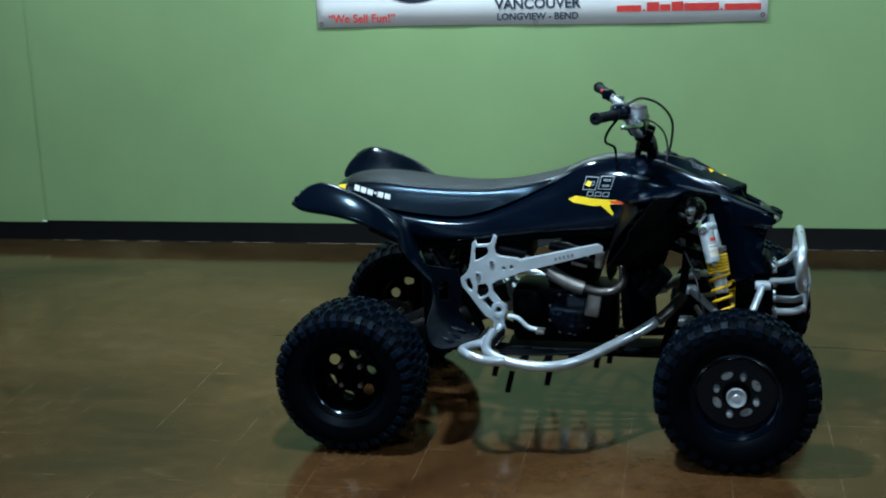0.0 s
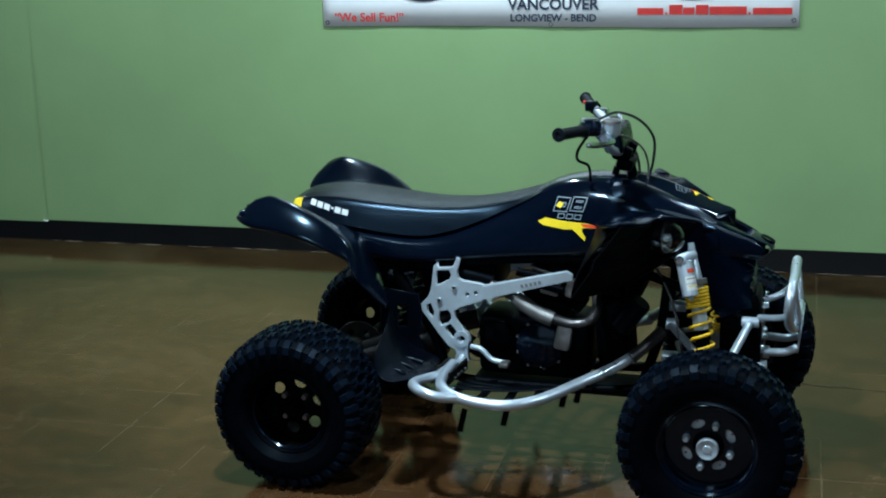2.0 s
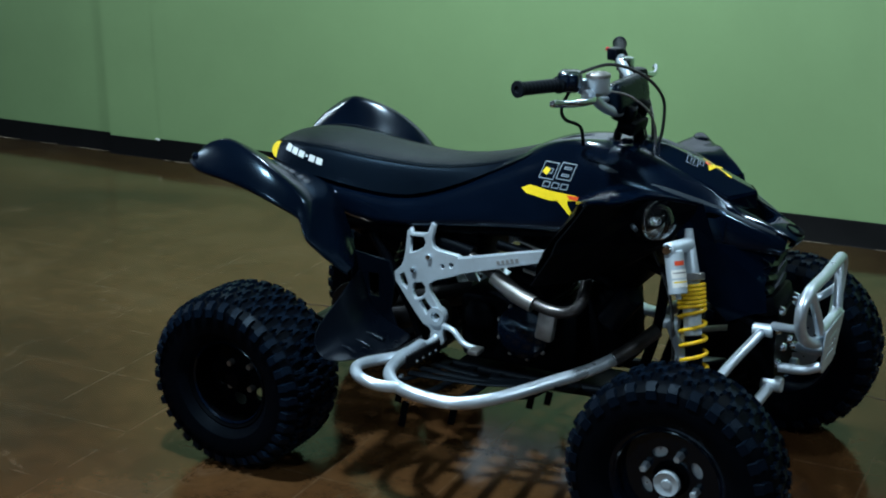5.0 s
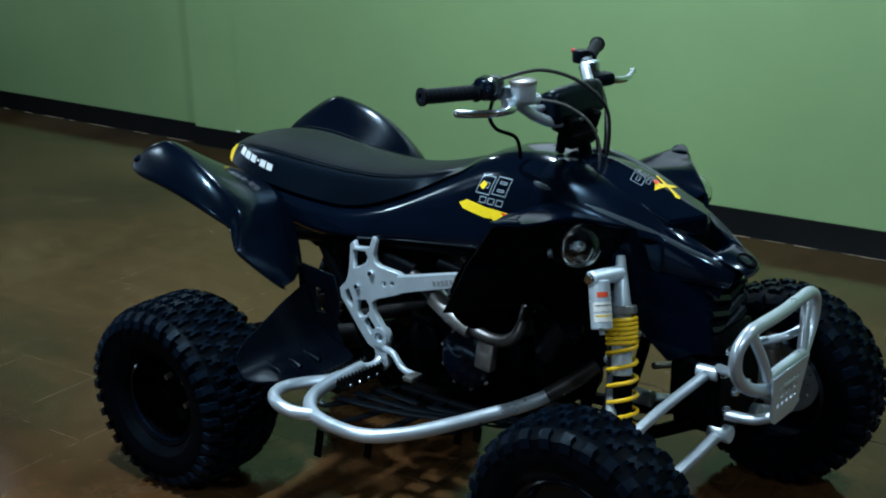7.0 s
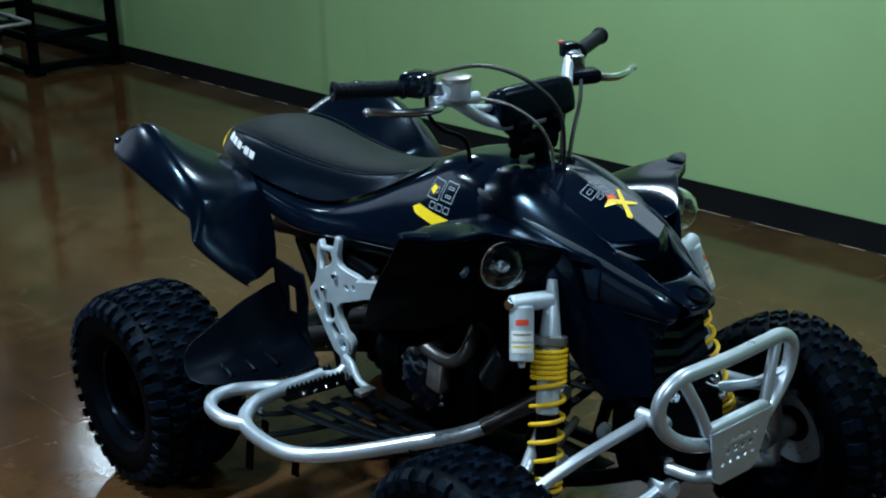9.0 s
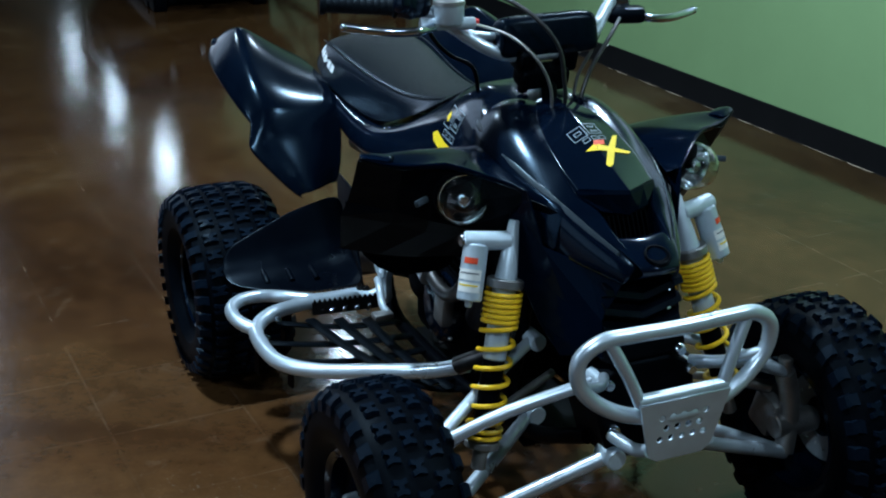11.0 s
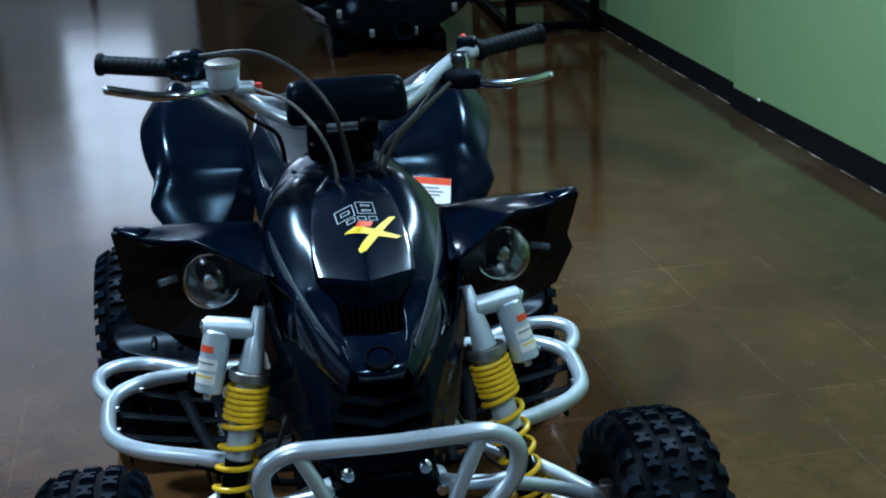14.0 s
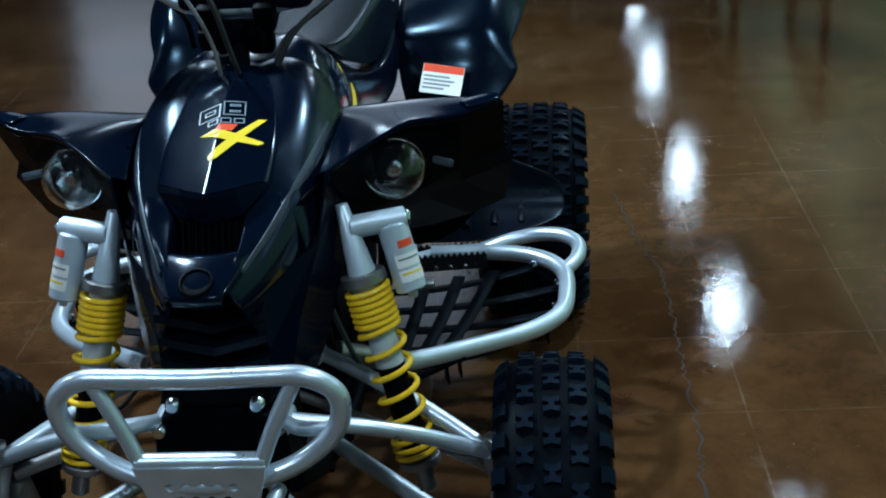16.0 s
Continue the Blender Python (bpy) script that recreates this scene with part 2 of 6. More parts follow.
def smooth_path(pts, n=6, closed=False):
    """Catmull-Rom through the points."""
    P = [Vector(p) for p in pts]
    out = []
    k = len(P)
    for i in range(k if closed else k - 1):
        p0 = P[(i - 1) % k] if closed or i > 0 else P[0]
        p1, p2 = P[i], P[(i + 1) % k]
        p3 = P[(i + 2) % k] if closed or i + 2 < k else P[-1]
        for j in range(n):
            t = j / n
            out.append(0.5 * ((2 * p1) + (p2 - p0) * t + (2 * p0 - 5 * p1 + 4 * p2 - p3) * t * t + (3 * p1 - p0 - 3 * p2 + p3) * t ** 3))
    if not closed:
        out.append(P[-1])
    return out


def tube(bm, pts, r, seg=10, n=6, closed=False, flat=1.0, taper=None):
    P = smooth_path(pts, n, closed) if n > 1 else [Vector(p) for p in pts]
    k = len(P)
    rings = []
    up = None
    for i in range(k):
        a = P[(i - 1) % k] if closed or i > 0 else P[i]
        c = P[(i + 1) % k] if closed or i < k - 1 else P[i]
        d = (c - a).normalized()
        if up is None:
            up = d.orthogonal().normalized() if abs(d.z) > 0.95 else (Vector((0, 0, 1)) - d * d.z).normalized()
        up = (up - d * up.dot(d)).normalized()
        side = d.cross(up)
        rr = r if taper is None else r + (taper - r) * i / (k - 1)
        rings.append([bm.verts.new(P[i] + (side * math.cos(q) + up * math.sin(q) * flat) * rr) for q in (2 * math.pi * j / seg for j in range(seg))])
    for i in range(k if closed else k - 1):
        A, B = rings[i], rings[(i + 1) % k]
        for j in range(seg):
            bm.faces.new((A[j], A[(j + 1) % seg], B[(j + 1) % seg], B[j]))
    if not closed:
        bm.faces.new(rings[0])
        bm.faces.new(rings[-1][::-1])
    return bm


def lathe(bm, prof, m=Matrix(), seg=32, closed=False):
    """Turns (radius, height) pairs about the z axis of m."""
    rings = []
    for r, h in prof:
        if r < 1e-6:
            rings.append([bm.verts.new(m @ Vector((0, 0, h)))])
        else:
            rings.append([bm.verts.new(m @ Vector((r * math.cos(q), r * math.sin(q), h))) for q in (2 * math.pi * j / seg for j in range(seg))])
    pairs = list(zip(rings, rings[1:])) + ([(rings[-1], rings[0])] if closed else [])
    for A, B in pairs:
        for j in range(seg):
            k = (j + 1) % seg
            if len(A) == 1 and len(B) == 1:
                continue
            if len(A) == 1:
                bm.faces.new((A[0], B[j], B[k]))
            elif len(B) == 1:
                bm.faces.new((A[j], A[k], B[0]))
            else:
                bm.faces.new((A[j], A[k], B[k], B[j]))
    return bm


def rod(bm, a, b, r, seg=12, r2=None):
    a, b = Vector(a), Vector(b)
    q = (b - a).to_track_quat("Z", "Y").to_matrix().to_4x4()
    L = (b - a).length
    r2 = r if r2 is None else r2
    e = min(r, r2, L) * 0.12
    return lathe(bm, [(0, 0), (r - e, 0), (r, e), (r2, L - e), (r2 - e, L), (0, L)], Matrix.Translation(a) @ q, seg)


def block(bm, c, size, rot=(0, 0, 0), bev=0.0):
    m = pose(*c, *rot) @ Matrix.Diagonal((*size, 1))
    r = bmesh.ops.create_cube(bm, size=1, matrix=m)
    if bev:
        es = {e for v in r["verts"] for e in v.link_edges}
        bmesh.ops.bevel(bm, geom=list(es), offset=bev, segments=2, affect="EDGES", profile=0.5)
    return bm


def loft(bm, rows, closed=False, caps=False):
    V = [[bm.verts.new(p) for p in row] for row in rows]
    for A, B in zip(V, V[1:]):
        n = len(A)
        for j in range(n if closed else n - 1):
            bm.faces.new((A[j], A[(j + 1) % n], B[(j + 1) % n], B[j]))
    if caps:
        bm.faces.new(V[0])
        bm.faces.new(V[-1][::-1])
    return bm


def plate(name, loops, thick, m, mat, parent, label="", bev=0.0015, res=4):
    """A flat plate with holes: the first loop is the outline, drawn in the xy plane of m."""
    cu = bpy.data.curves.new(name, "CURVE")
    cu.dimensions, cu.fill_mode, cu.extrude, cu.bevel_depth, cu.bevel_resolution = "2D", "BOTH", thick / 2 - bev, bev, 1
    for lp in loops:
        sp = cu.splines.new("POLY")
        sp.points.add(len(lp) - 1)
        for p, (x, y) in zip(sp.points, lp):
            p.co = (x, y, 0, 1)
        sp.use_cyclic_u = True
    tmp = bpy.data.objects.new(name, cu)
    scene.collection.objects.link(tmp)
    me = bpy.data.meshes.new_from_object(tmp.evaluated_get(bpy.context.evaluated_depsgraph_get()))
    bpy.data.objects.remove(tmp)
    bpy.data.curves.remove(cu)
    me.transform(m)
    me.name = name
    me.materials.clear()
    me.materials.append(mat)
    ob = new(name, me)
    if parent is not None:
        ob.parent = parent
    if label:
        tagged(ob, label)
    return ob


def circle(cx, cy, r, n=14):
    return [(cx + r * math.cos(2 * math.pi * i / n), cy + r * math.sin(2 * math.pi * i / n)) for i in range(n)]


def lettering(name, text, size, m, mat, parent, ext=0.0006, align="LEFT", bold=0.0):
    cu = bpy.data.curves.new(name, "FONT")
    cu.body, cu.size, cu.extrude, cu.align_x, cu.offset = text, size, ext, align, bold
    cu.resolution_u = 3
    tmp = bpy.data.objects.new(name, cu)
    scene.collection.objects.link(tmp)
    me = bpy.data.meshes.new_from_object(tmp.evaluated_get(bpy.context.evaluated_depsgraph_get()))
    bpy.data.objects.remove(tmp)
    bpy.data.curves.remove(cu)
    me.transform(m)
    me.name = name
    me.materials.clear()
    me.materials.append(mat)
    ob = new(name, me)
    ob.parent = parent
    return ob


def mirrored(pts, s):
    """Points drawn for the left side (y up), laid to side s."""
    return [(p[0], p[1] * s, p[2]) for p in pts]

# ---- the room ----
WALL = Matrix.Translation((-3.2, 2.03, 0)) @ Matrix.Rotation(math.atan(0.067), 4, "Z")      # x along the green wall, y into it


def box(name, lo, hi, mat, label, category, bev=0.0, m=None):
    bm = bmesh.new()
    c = [(a + b) / 2 for a, b in zip(lo, hi)]
    block(bm, c, [b - a for a, b in zip(lo, hi)], bev=bev)
    ob = part(name, bm, mat, smooth=False)
    if m is not None:
        ob.data.transform(m)
    return tagged(ob, label, category, kind="structure")


X0, X1, Y0, Y1, ZC = -16.0, 7.0, -8.0, 2.0, 5.6
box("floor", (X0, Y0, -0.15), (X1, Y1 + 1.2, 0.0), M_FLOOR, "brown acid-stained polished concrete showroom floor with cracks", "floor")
box("ceiling", (X0, Y0, ZC), (X1, Y1 + 1.2, ZC + 0.1), M_CEIL, "plain unseen showroom ceiling, darkened to cut bounce light", "ceiling")
# the green wall runs in three planes that step back along its length
STEP_A, STEP_B = -0.03, -0.37
box("wall_north", (STEP_A, 0, 0), (11.0, 0.25, ZC), M_WALL, "olive green painted showroom wall", "wall", m=WALL)
box("wall_north_pilaster", (STEP_B, 0.006, 0), (STEP_A, 0.25, ZC), M_WALL, "shallow olive green painted wall pilaster", "wall", m=WALL)
FAR = Matrix.Translation((-3.574, 2.040, 0)) @ Matrix.Rotation(math.atan(0.042), 4, "Z")      # the far stretch of wall stands a little askew to the near one
box("wall_north_far", (-12.6, 0, 0), (0.0, 0.20, ZC), M_WALL, "olive green painted wall set slightly back", "wall", m=FAR)
SX0, SX1, SZ0, SZ1 = -1.5, 5.0, 0.30, 3.4
# unseen walls round the rest of the room, darkened to cut bounce light
box("wall_south", (X0, Y0 - 0.2, 0), (SX0, Y0, ZC), M_DARKWALL, "unseen wall across the showroom, darkened to cut fill light", "wall")
box("wall_south_corner", (SX1, Y0 - 0.2, 0), (X1, Y0, ZC), M_DARKWALL, "unseen wall corner across the showroom, darkened to cut fill light", "wall")
box("wall_south_low", (SX0, Y0 - 0.2, 0), (SX1, Y0, SZ0), M_DARKWALL, "wall below the side windows", "wall")
box("wall_south_high", (SX0, Y0 - 0.2, SZ1), (SX1, Y0, ZC), M_DARKWALL, "wall above the side windows", "wall")
box("wall_east", (X1, Y0 - 0.2, 0), (X1 + 0.2, Y1 + 1.2, ZC), M_DARKWALL, "unseen east wall of the showroom, darkened to cut fill light", "wall")
# the shop front: glazing across the aisle, with the room running on beside it
XW, WY0, WY1, WZ0, WZ1 = -10.5, -4.7, -0.80, 0.20, 5.3
box("wall_west_low", (XW - 0.2, Y0, 0), (XW, -0.6, WZ0), M_DARKWALL, "wall below the shop window", "wall")
box("wall_west_high", (XW - 0.2, Y0, WZ1), (XW, -0.6, ZC), M_DARKWALL, "wall above the shop window", "wall")
box("wall_west_side", (XW - 0.2, WY1, WZ0), (XW, -0.6, WZ1), M_DARKWALL, "dim wall beside the shop window", "wall")
box("wall_west_corner", (XW - 0.2, Y0, WZ0), (XW, WY0, WZ1), M_DARKWALL, "dim wall corner beside the shop window", "wall")
box("wall_return", (X0, -0.8, 0), (XW - 0.2, -0.6, ZC), M_DARKWALL, "dim wall along the far end of the showroom", "wall")
box("wall_west_end", (X0 - 0.2, -0.8, 0), (X0, Y1 + 0.3, ZC), M_DARKWALL, "dim end wall of the showroom", "wall")


def baseboard(name, x0, x1, y, h=0.102, m=WALL):
    bm = bmesh.new()
    prof = [(0, 0.0), (-0.016, 0.0), (-0.012, 0.006), (-0.009, h - 0.006), (-0.006, h), (0, h)]
    loft(bm, [[(x, y - 0.0005 + a, b) for a, b in prof] for x in (x0, x1)], closed=True, caps=True)
    bm.transform(m)
    return tagged(part(name, bm, M_BASE), "black vinyl cove baseboard along the green wall", "baseboard", kind="structure")


baseboard("baseboard_1", STEP_A + 0.001, 11.0, 0.0, 0.108)
baseboard("baseboard_2", STEP_B, STEP_A, 0.003, 0.097)
baseboard("baseboard_3", -12.4, -0.001, 0.0, 0.102, FAR)
bm = bmesh.new()
block(bm, (-0.045, -0.004, 0.104), (0.030, 0.014, 0.006), (0, 8, 0), bev=0.002)
bm.transform(WALL)
tagged(part("trim_chip", bm, M_PAPER), "pale chip of torn trim on the baseboard joint", "trim", kind="structure")

# ragged pale edge of old caulk where the floor meets the baseboard
M_CAULK = material("old_caulk", (0.34, 0.27, 0.20), 0.7, vary=0.3, scale=20)
rng = random.Random(31)
for m, xa, xb in ((WALL, STEP_A + 0.02, 7.0), (FAR, -2.6, -0.02)):
    bm = bmesh.new()
    x = xa
    while x < xb:
        L = rng.uniform(0.05, 0.30)
        n = max(2, int(L / 0.03))
        w = rng.uniform(0.003, 0.010)
        loft(bm, [[m @ Vector((x + L * k / n, -0.0175, 0.0012)), m @ Vector((x + L * k / n, -0.0185 - w * math.sin(math.pi * (k + 0.3) / (n + 0.6)) * rng.uniform(0.6, 1.2), 0.0012))] for k in range(n + 1)])
        x += L + rng.uniform(0.0, 0.18)
    tagged(part("trim_caulk", bm, M_CAULK, smooth=False), "ragged pale caulk line along the foot of the baseboard", "trim", kind="structure")

# shop window, daylight behind it
win = thing("window_1", "large bright shop window with dark mullions at the far end", "window", kind="structure")
bm = bmesh.new()
block(bm, (XW - 0.12, (WY0 + WY1) / 2, (WZ0 + WZ1) / 2), (0.01, WY1 - WY0, WZ1 - WZ0))
part("pane", bm, M_WINDOW, win, smooth=False)
for i in range(5):
    bm = bmesh.new()
    block(bm, (XW - 0.05, WY0 + 0.03 + (WY1 - WY0 - 0.06) * i / 4, (WZ0 + WZ1) / 2), (0.08, 0.06, WZ1 - WZ0))
    part("mullion", bm, M_MATTE, win, smooth=False)
ld = bpy.data.lights.new("window_light", "AREA")
ld.shape, ld.size, ld.size_y, ld.energy, ld.color = "RECTANGLE", WY1 - WY0, WZ1 - WZ0, WINDOW_POWER, (0.72, 0.86, 1.0)
lo = new("window_light", ld)
lo.matrix_world = look((XW + 0.02, (WY0 + WY1) / 2, (WZ0 + WZ1) / 2), (0, (WY0 + WY1) / 2, 1.2))


side = thing("window_2", "wide shop window with dark mullions across the showroom", "window", kind="structure")
bm = bmesh.new()
block(bm, ((SX0 + SX1) / 2, Y0 - 0.12, (SZ0 + SZ1) / 2), (SX1 - SX0, 0.01, SZ1 - SZ0))
part("pane", bm, M_WINDOW, side, smooth=False)
for i in range(5):
    bm = bmesh.new()
    block(bm, (SX0 + 0.03 + (SX1 - SX0 - 0.06) * i / 4, Y0 - 0.05, (SZ0 + SZ1) / 2), (0.06, 0.08, SZ1 - SZ0))
    part("mullion", bm, M_MATTE, side, smooth=False)
ld = bpy.data.lights.new("side_window_light", "AREA")
ld.shape, ld.size, ld.size_y, ld.energy, ld.color = "RECTANGLE", SX1 - SX0, SZ1 - SZ0, SIDE_POWER, (0.62, 0.82, 1.0)
lo = new("side_window_light", ld)
lo.matrix_world = look(((SX0 + SX1) / 2, Y0 + 0.02, (SZ0 + SZ1) / 2), ((SX0 + SX1) / 2, 0, (SZ0 + SZ1) / 2))
# added light in front of the glazing for the floor sheen's bright core
ld = bpy.data.lights.new("sheen_core_light", "AREA")
ld.shape, ld.size, ld.size_y, ld.energy, ld.color = "RECTANGLE", 0.80, 1.7, CORE_POWER, (0.80, 0.90, 1.0)
lo = new("sheen_core_light", ld)
lo.matrix_world = look((XW + 0.04, -1.70, 1.55), (0, -1.70, 1.55))

# ceiling lamps in rows
def ceiling_lamp(x, y, power=LAMP_POWER, size=0.17, z=LAMP_Z):
    lamp = tagged(new("ceiling_lamp"), "round white downlight hung below the ceiling", "lamp", group="showroom downlights")
    lamp.location = (x, y, 0)
    bm = bmesh.new()
    lathe(bm, [(0.0, z + 0.16), (0.06, z + 0.16), (0.09, z + 0.10), (0.165, z + 0.0), (0.16, z - 0.004), (0.08, z + 0.09), (0, z + 0.10)], seg=24)
    part("shade", bm, M_TRIM, lamp)
    bm = bmesh.new()
    rod(bm, (0, 0, z + 0.15), (0, 0, ZC), 0.012)
    part("stem", bm, M_MATTE, lamp)
    bm = bmesh.new()
    lathe(bm, [(0, z + 0.030), (0.06, z + 0.034), (0.10, z + 0.05), (0, z + 0.06)], seg=24)
    part("bulb_cover", bm, M_LAMP, lamp)
    d = bpy.data.lights.new("downlight", "AREA")
    d.shape, d.size, d.energy, d.color = "DISK", size, power, LAMP_COLOR
    o = new("downlight", d)
    o.matrix_world = look((x, y, z - 0.01), (x, y + 0.0001, 0))
    return lamp


LAMPS = [(-15.2, 0.75, 7), (-12.8, 0.90, 7), (-10.3, 1.01, 8), (-7.65, 1.15, 9), (-5.35, 1.28, 9), (-2.95, 1.38, 11), (-0.9, 1.30, 46), (1.5, 1.25, 25), (4.2, 1.2, 12),
         (-0.40, -1.05, 86), (2.6, -1.05, 30), (-3.4, -1.05, 20), (0.0, -3.6, 38)]
for lx, ly, lp in LAMPS:
    ceiling_lamp(lx, ly, lp, z=2.43 if lx < -2.5 and ly > 0 else LAMP_Z)
# banner on the wall
bx0, bx1, bz0, bz1 = 1.585, 3.835, 1.140, 2.05
banner = thing("banner", "white vinyl banner with red and navy print on the wall", "banner")
bm = bmesh.new()
rows = []
for j in range(9):
    v = j / 8
    rows.append([(bx0 + (bx1 - bx0) * u / 48, -0.008 - 0.0016 * math.sin(u * 0.55 + 2 * v) * (1 - 0.3 * v) - 0.0008 * math.sin(u * 1.7), bz0 + 0.004 * math.sin(math.pi * u / 48 * 2) + (bz1 - bz0) * v) for u in range(49)])
loft(bm, rows)
part("sheet", bm, M_BANNER, banner, solid=0.001)
BY = -0.0135


def on_wall(x, z):
    return Matrix.Translation((x, BY, z)) @ Matrix.Rotation(radians(90), 4, "X")


lettering("slogan_text", "\u201cWe Sell Fun!\u201d", 0.058, on_wall(1.645, 1.166), M_RED, banner, bold=0.001)
lettering("town_text", "LONGVIEW - BEND", 0.047, on_wall(2.72, 1.166), M_DARKPRINT, banner, align="CENTER", bold=0.0012)
lettering("city_text", "VANCOUVER", 0.071, on_wall(2.72, 1.221), M_DARKPRINT, banner, align="CENTER", bold=0.002)
for a, w, h in ((3.113, 0.118, 0.030), (3.240, 0.010, 0.010), (3.258, 0.060, 0.044), (3.322, 0.050, 0.032), (3.378, 0.056, 0.044), (3.440, 0.165, 0.036), (3.612, 0.010, 0.010), (3.632, 0.172, 0.030)):
    bm = bmesh.new()
    block(bm, (a + w / 2, BY, 1.196 + h / 2), (w, 0.0012, h))
    part("web_bar", bm, M_RED, banner, smooth=False)
for cx, w in ((2.10, 0.46), (3.36, 0.44)):
    bm = bmesh.new()
    lathe(bm, [(0, 0), (1, 0), (0.97, 0.0008), (0, 0.0008)], Matrix.Translation((cx, BY, 1.43)) @ Matrix.Rotation(radians(90), 4, "X") @ Matrix.Diagonal((w / 2, 0.17, 1, 1)), 40)
    part("emblem", bm, M_DARKPRINT, banner)
for gx, gz in ((bx0 + 0.022, bz0 + 0.02), (bx1 - 0.022, bz0 + 0.03), ((bx0 + bx1) / 2, bz0 + 0.012), (bx0 + 0.022, bz1 - 0.01), (bx1 - 0.022, bz1 - 0.01)):
    bm = bmesh.new()
    lathe(bm, [(0.006, 0.0), (0.011, 0.0), (0.011, 0.003), (0.006, 0.003)], Matrix.Translation((gx, BY + 0.001, gz)) @ Matrix.Rotation(radians(90), 4, "X"), 16, closed=True)
    part("grommet", bm, M_STEEL, banner)


banner.matrix_world = WALL


# cracks in the floor: thin ragged strips let into the surface
def crack(pts, w):
    bm = bmesh.new()
    P = smooth_path([(x, y, 0) for x, y in pts], 14)
    rng = random.Random(len(pts) * 7 + int(w * 1e5))
    rows = []
    for i, p in enumerate(P):
        d = (P[min(i + 1, len(P) - 1)] - P[max(i - 1, 0)]).normalized()
        nrm = Vector((-d.y, d.x, 0))
        q = p + nrm * rng.uniform(-0.008, 0.008)
        ww = w * rng.uniform(0.4, 1.3)
        rows.append([(*(q + nrm * ww).xy, 0.0008), (*(q - nrm * ww).xy, 0.0008)])
    loft(bm, rows)
    return tagged(part("floor_crack", bm, M_CRACK, smooth=False), "thin dark crack in the brown concrete", "crack", kind="structure")


crack([(-1.35, 0.57), (-1.12, 0.617), (-0.95, 0.650), (-0.81, 0.684), (-0.62, 0.702), (-0.43, 0.710), (-0.23, 0.724), (0.0, 0.732), (0.17, 0.731), (0.8, 0.76), (1.5, 0.7)], 0.0030)
# ---- the quad ----
quad = thing("quad_bike", "black sport quad bike with yellow springs and bare aluminium bars", "quad bike")


def tyre_mesh(R, W, rim):
    """Body of revolution about y with a squarish section."""
    bm = bmesh.new()
    h = W / 2
    prof = [(rim, -h * 0.66), (rim + 0.010, -h * 0.80), (rim + (R - rim) * 0.22, -h * 0.955), (rim + (R - rim) * 0.42, -h * 1.0), (rim + (R - rim) * 0.60, -h * 0.985), (rim + (R - rim) * 0.76, -h * 0.925),
            (R - 0.021, -h * 0.80), (R - 0.0125, -h * 0.62), (R - 0.0090, -h * 0.35), (R - 0.0080, 0.0)]
    prof = prof + [(r, -z) for r, z in prof[-2::-1]]
    m = Matrix.Rotation(radians(90), 4, "X")
    lathe(bm, prof, m, 56)
    return bm


def lug_mesh(R, W, v, st, kh, shoulder):
    """One tread block at the top of the tyre: a waisted cross, or a plain shoulder block. Points (around, across)."""
    h = W / 2
    if shoulder:
        out = [(-0.29, -0.13), (0.27, -0.13), (0.33, 0.0), (0.27, 0.13), (-0.29, 0.13), (-0.22, 0.0)]
    else:
        out = [(-0.33, -0.155), (-0.13, -0.165), (-0.06, -0.060), (0.06, -0.060), (0.13, -0.165), (0.33, -0.155), (0.26, 0.0), (0.33, 0.155), (0.13, 0.165), (0.06, 0.060), (-0.06, 0.060), (-0.13, 0.165), (-0.33, 0.155), (-0.26, 0.0)]
    bm = bmesh.new()
    rings = []
    for top in (0, 1):
        sh = 0.80 if top else 1.0
        ring = []
        for a, b in out:
            vv = v + b * sh * 1.05
            base = R - 0.0085 - 0.0035 * abs(vv) - 0.085 * max(0, abs(vv) - 0.55) ** 1.7
            r = base + kh if top else base - 0.010
            q = a * st * sh
            ring.append(bm.verts.new((r * math.cos(q), h * vv, r * math.sin(q))))
        rings.append(ring)
    n = len(out)
    for k in range(n):
        bm.faces.new((rings[0][k], rings[0][(k + 1) % n], rings[1][(k + 1) % n], rings[1][k]))
    bm.faces.new(rings[1])
    bmesh.ops.recalc_face_normals(bm, faces=bm.faces)
    me = bpy.data.meshes.new("tread_block")
    bm.to_mesh(me)
    bm.free()
    me.materials.append(M_RUBBER_LIT)
    return me


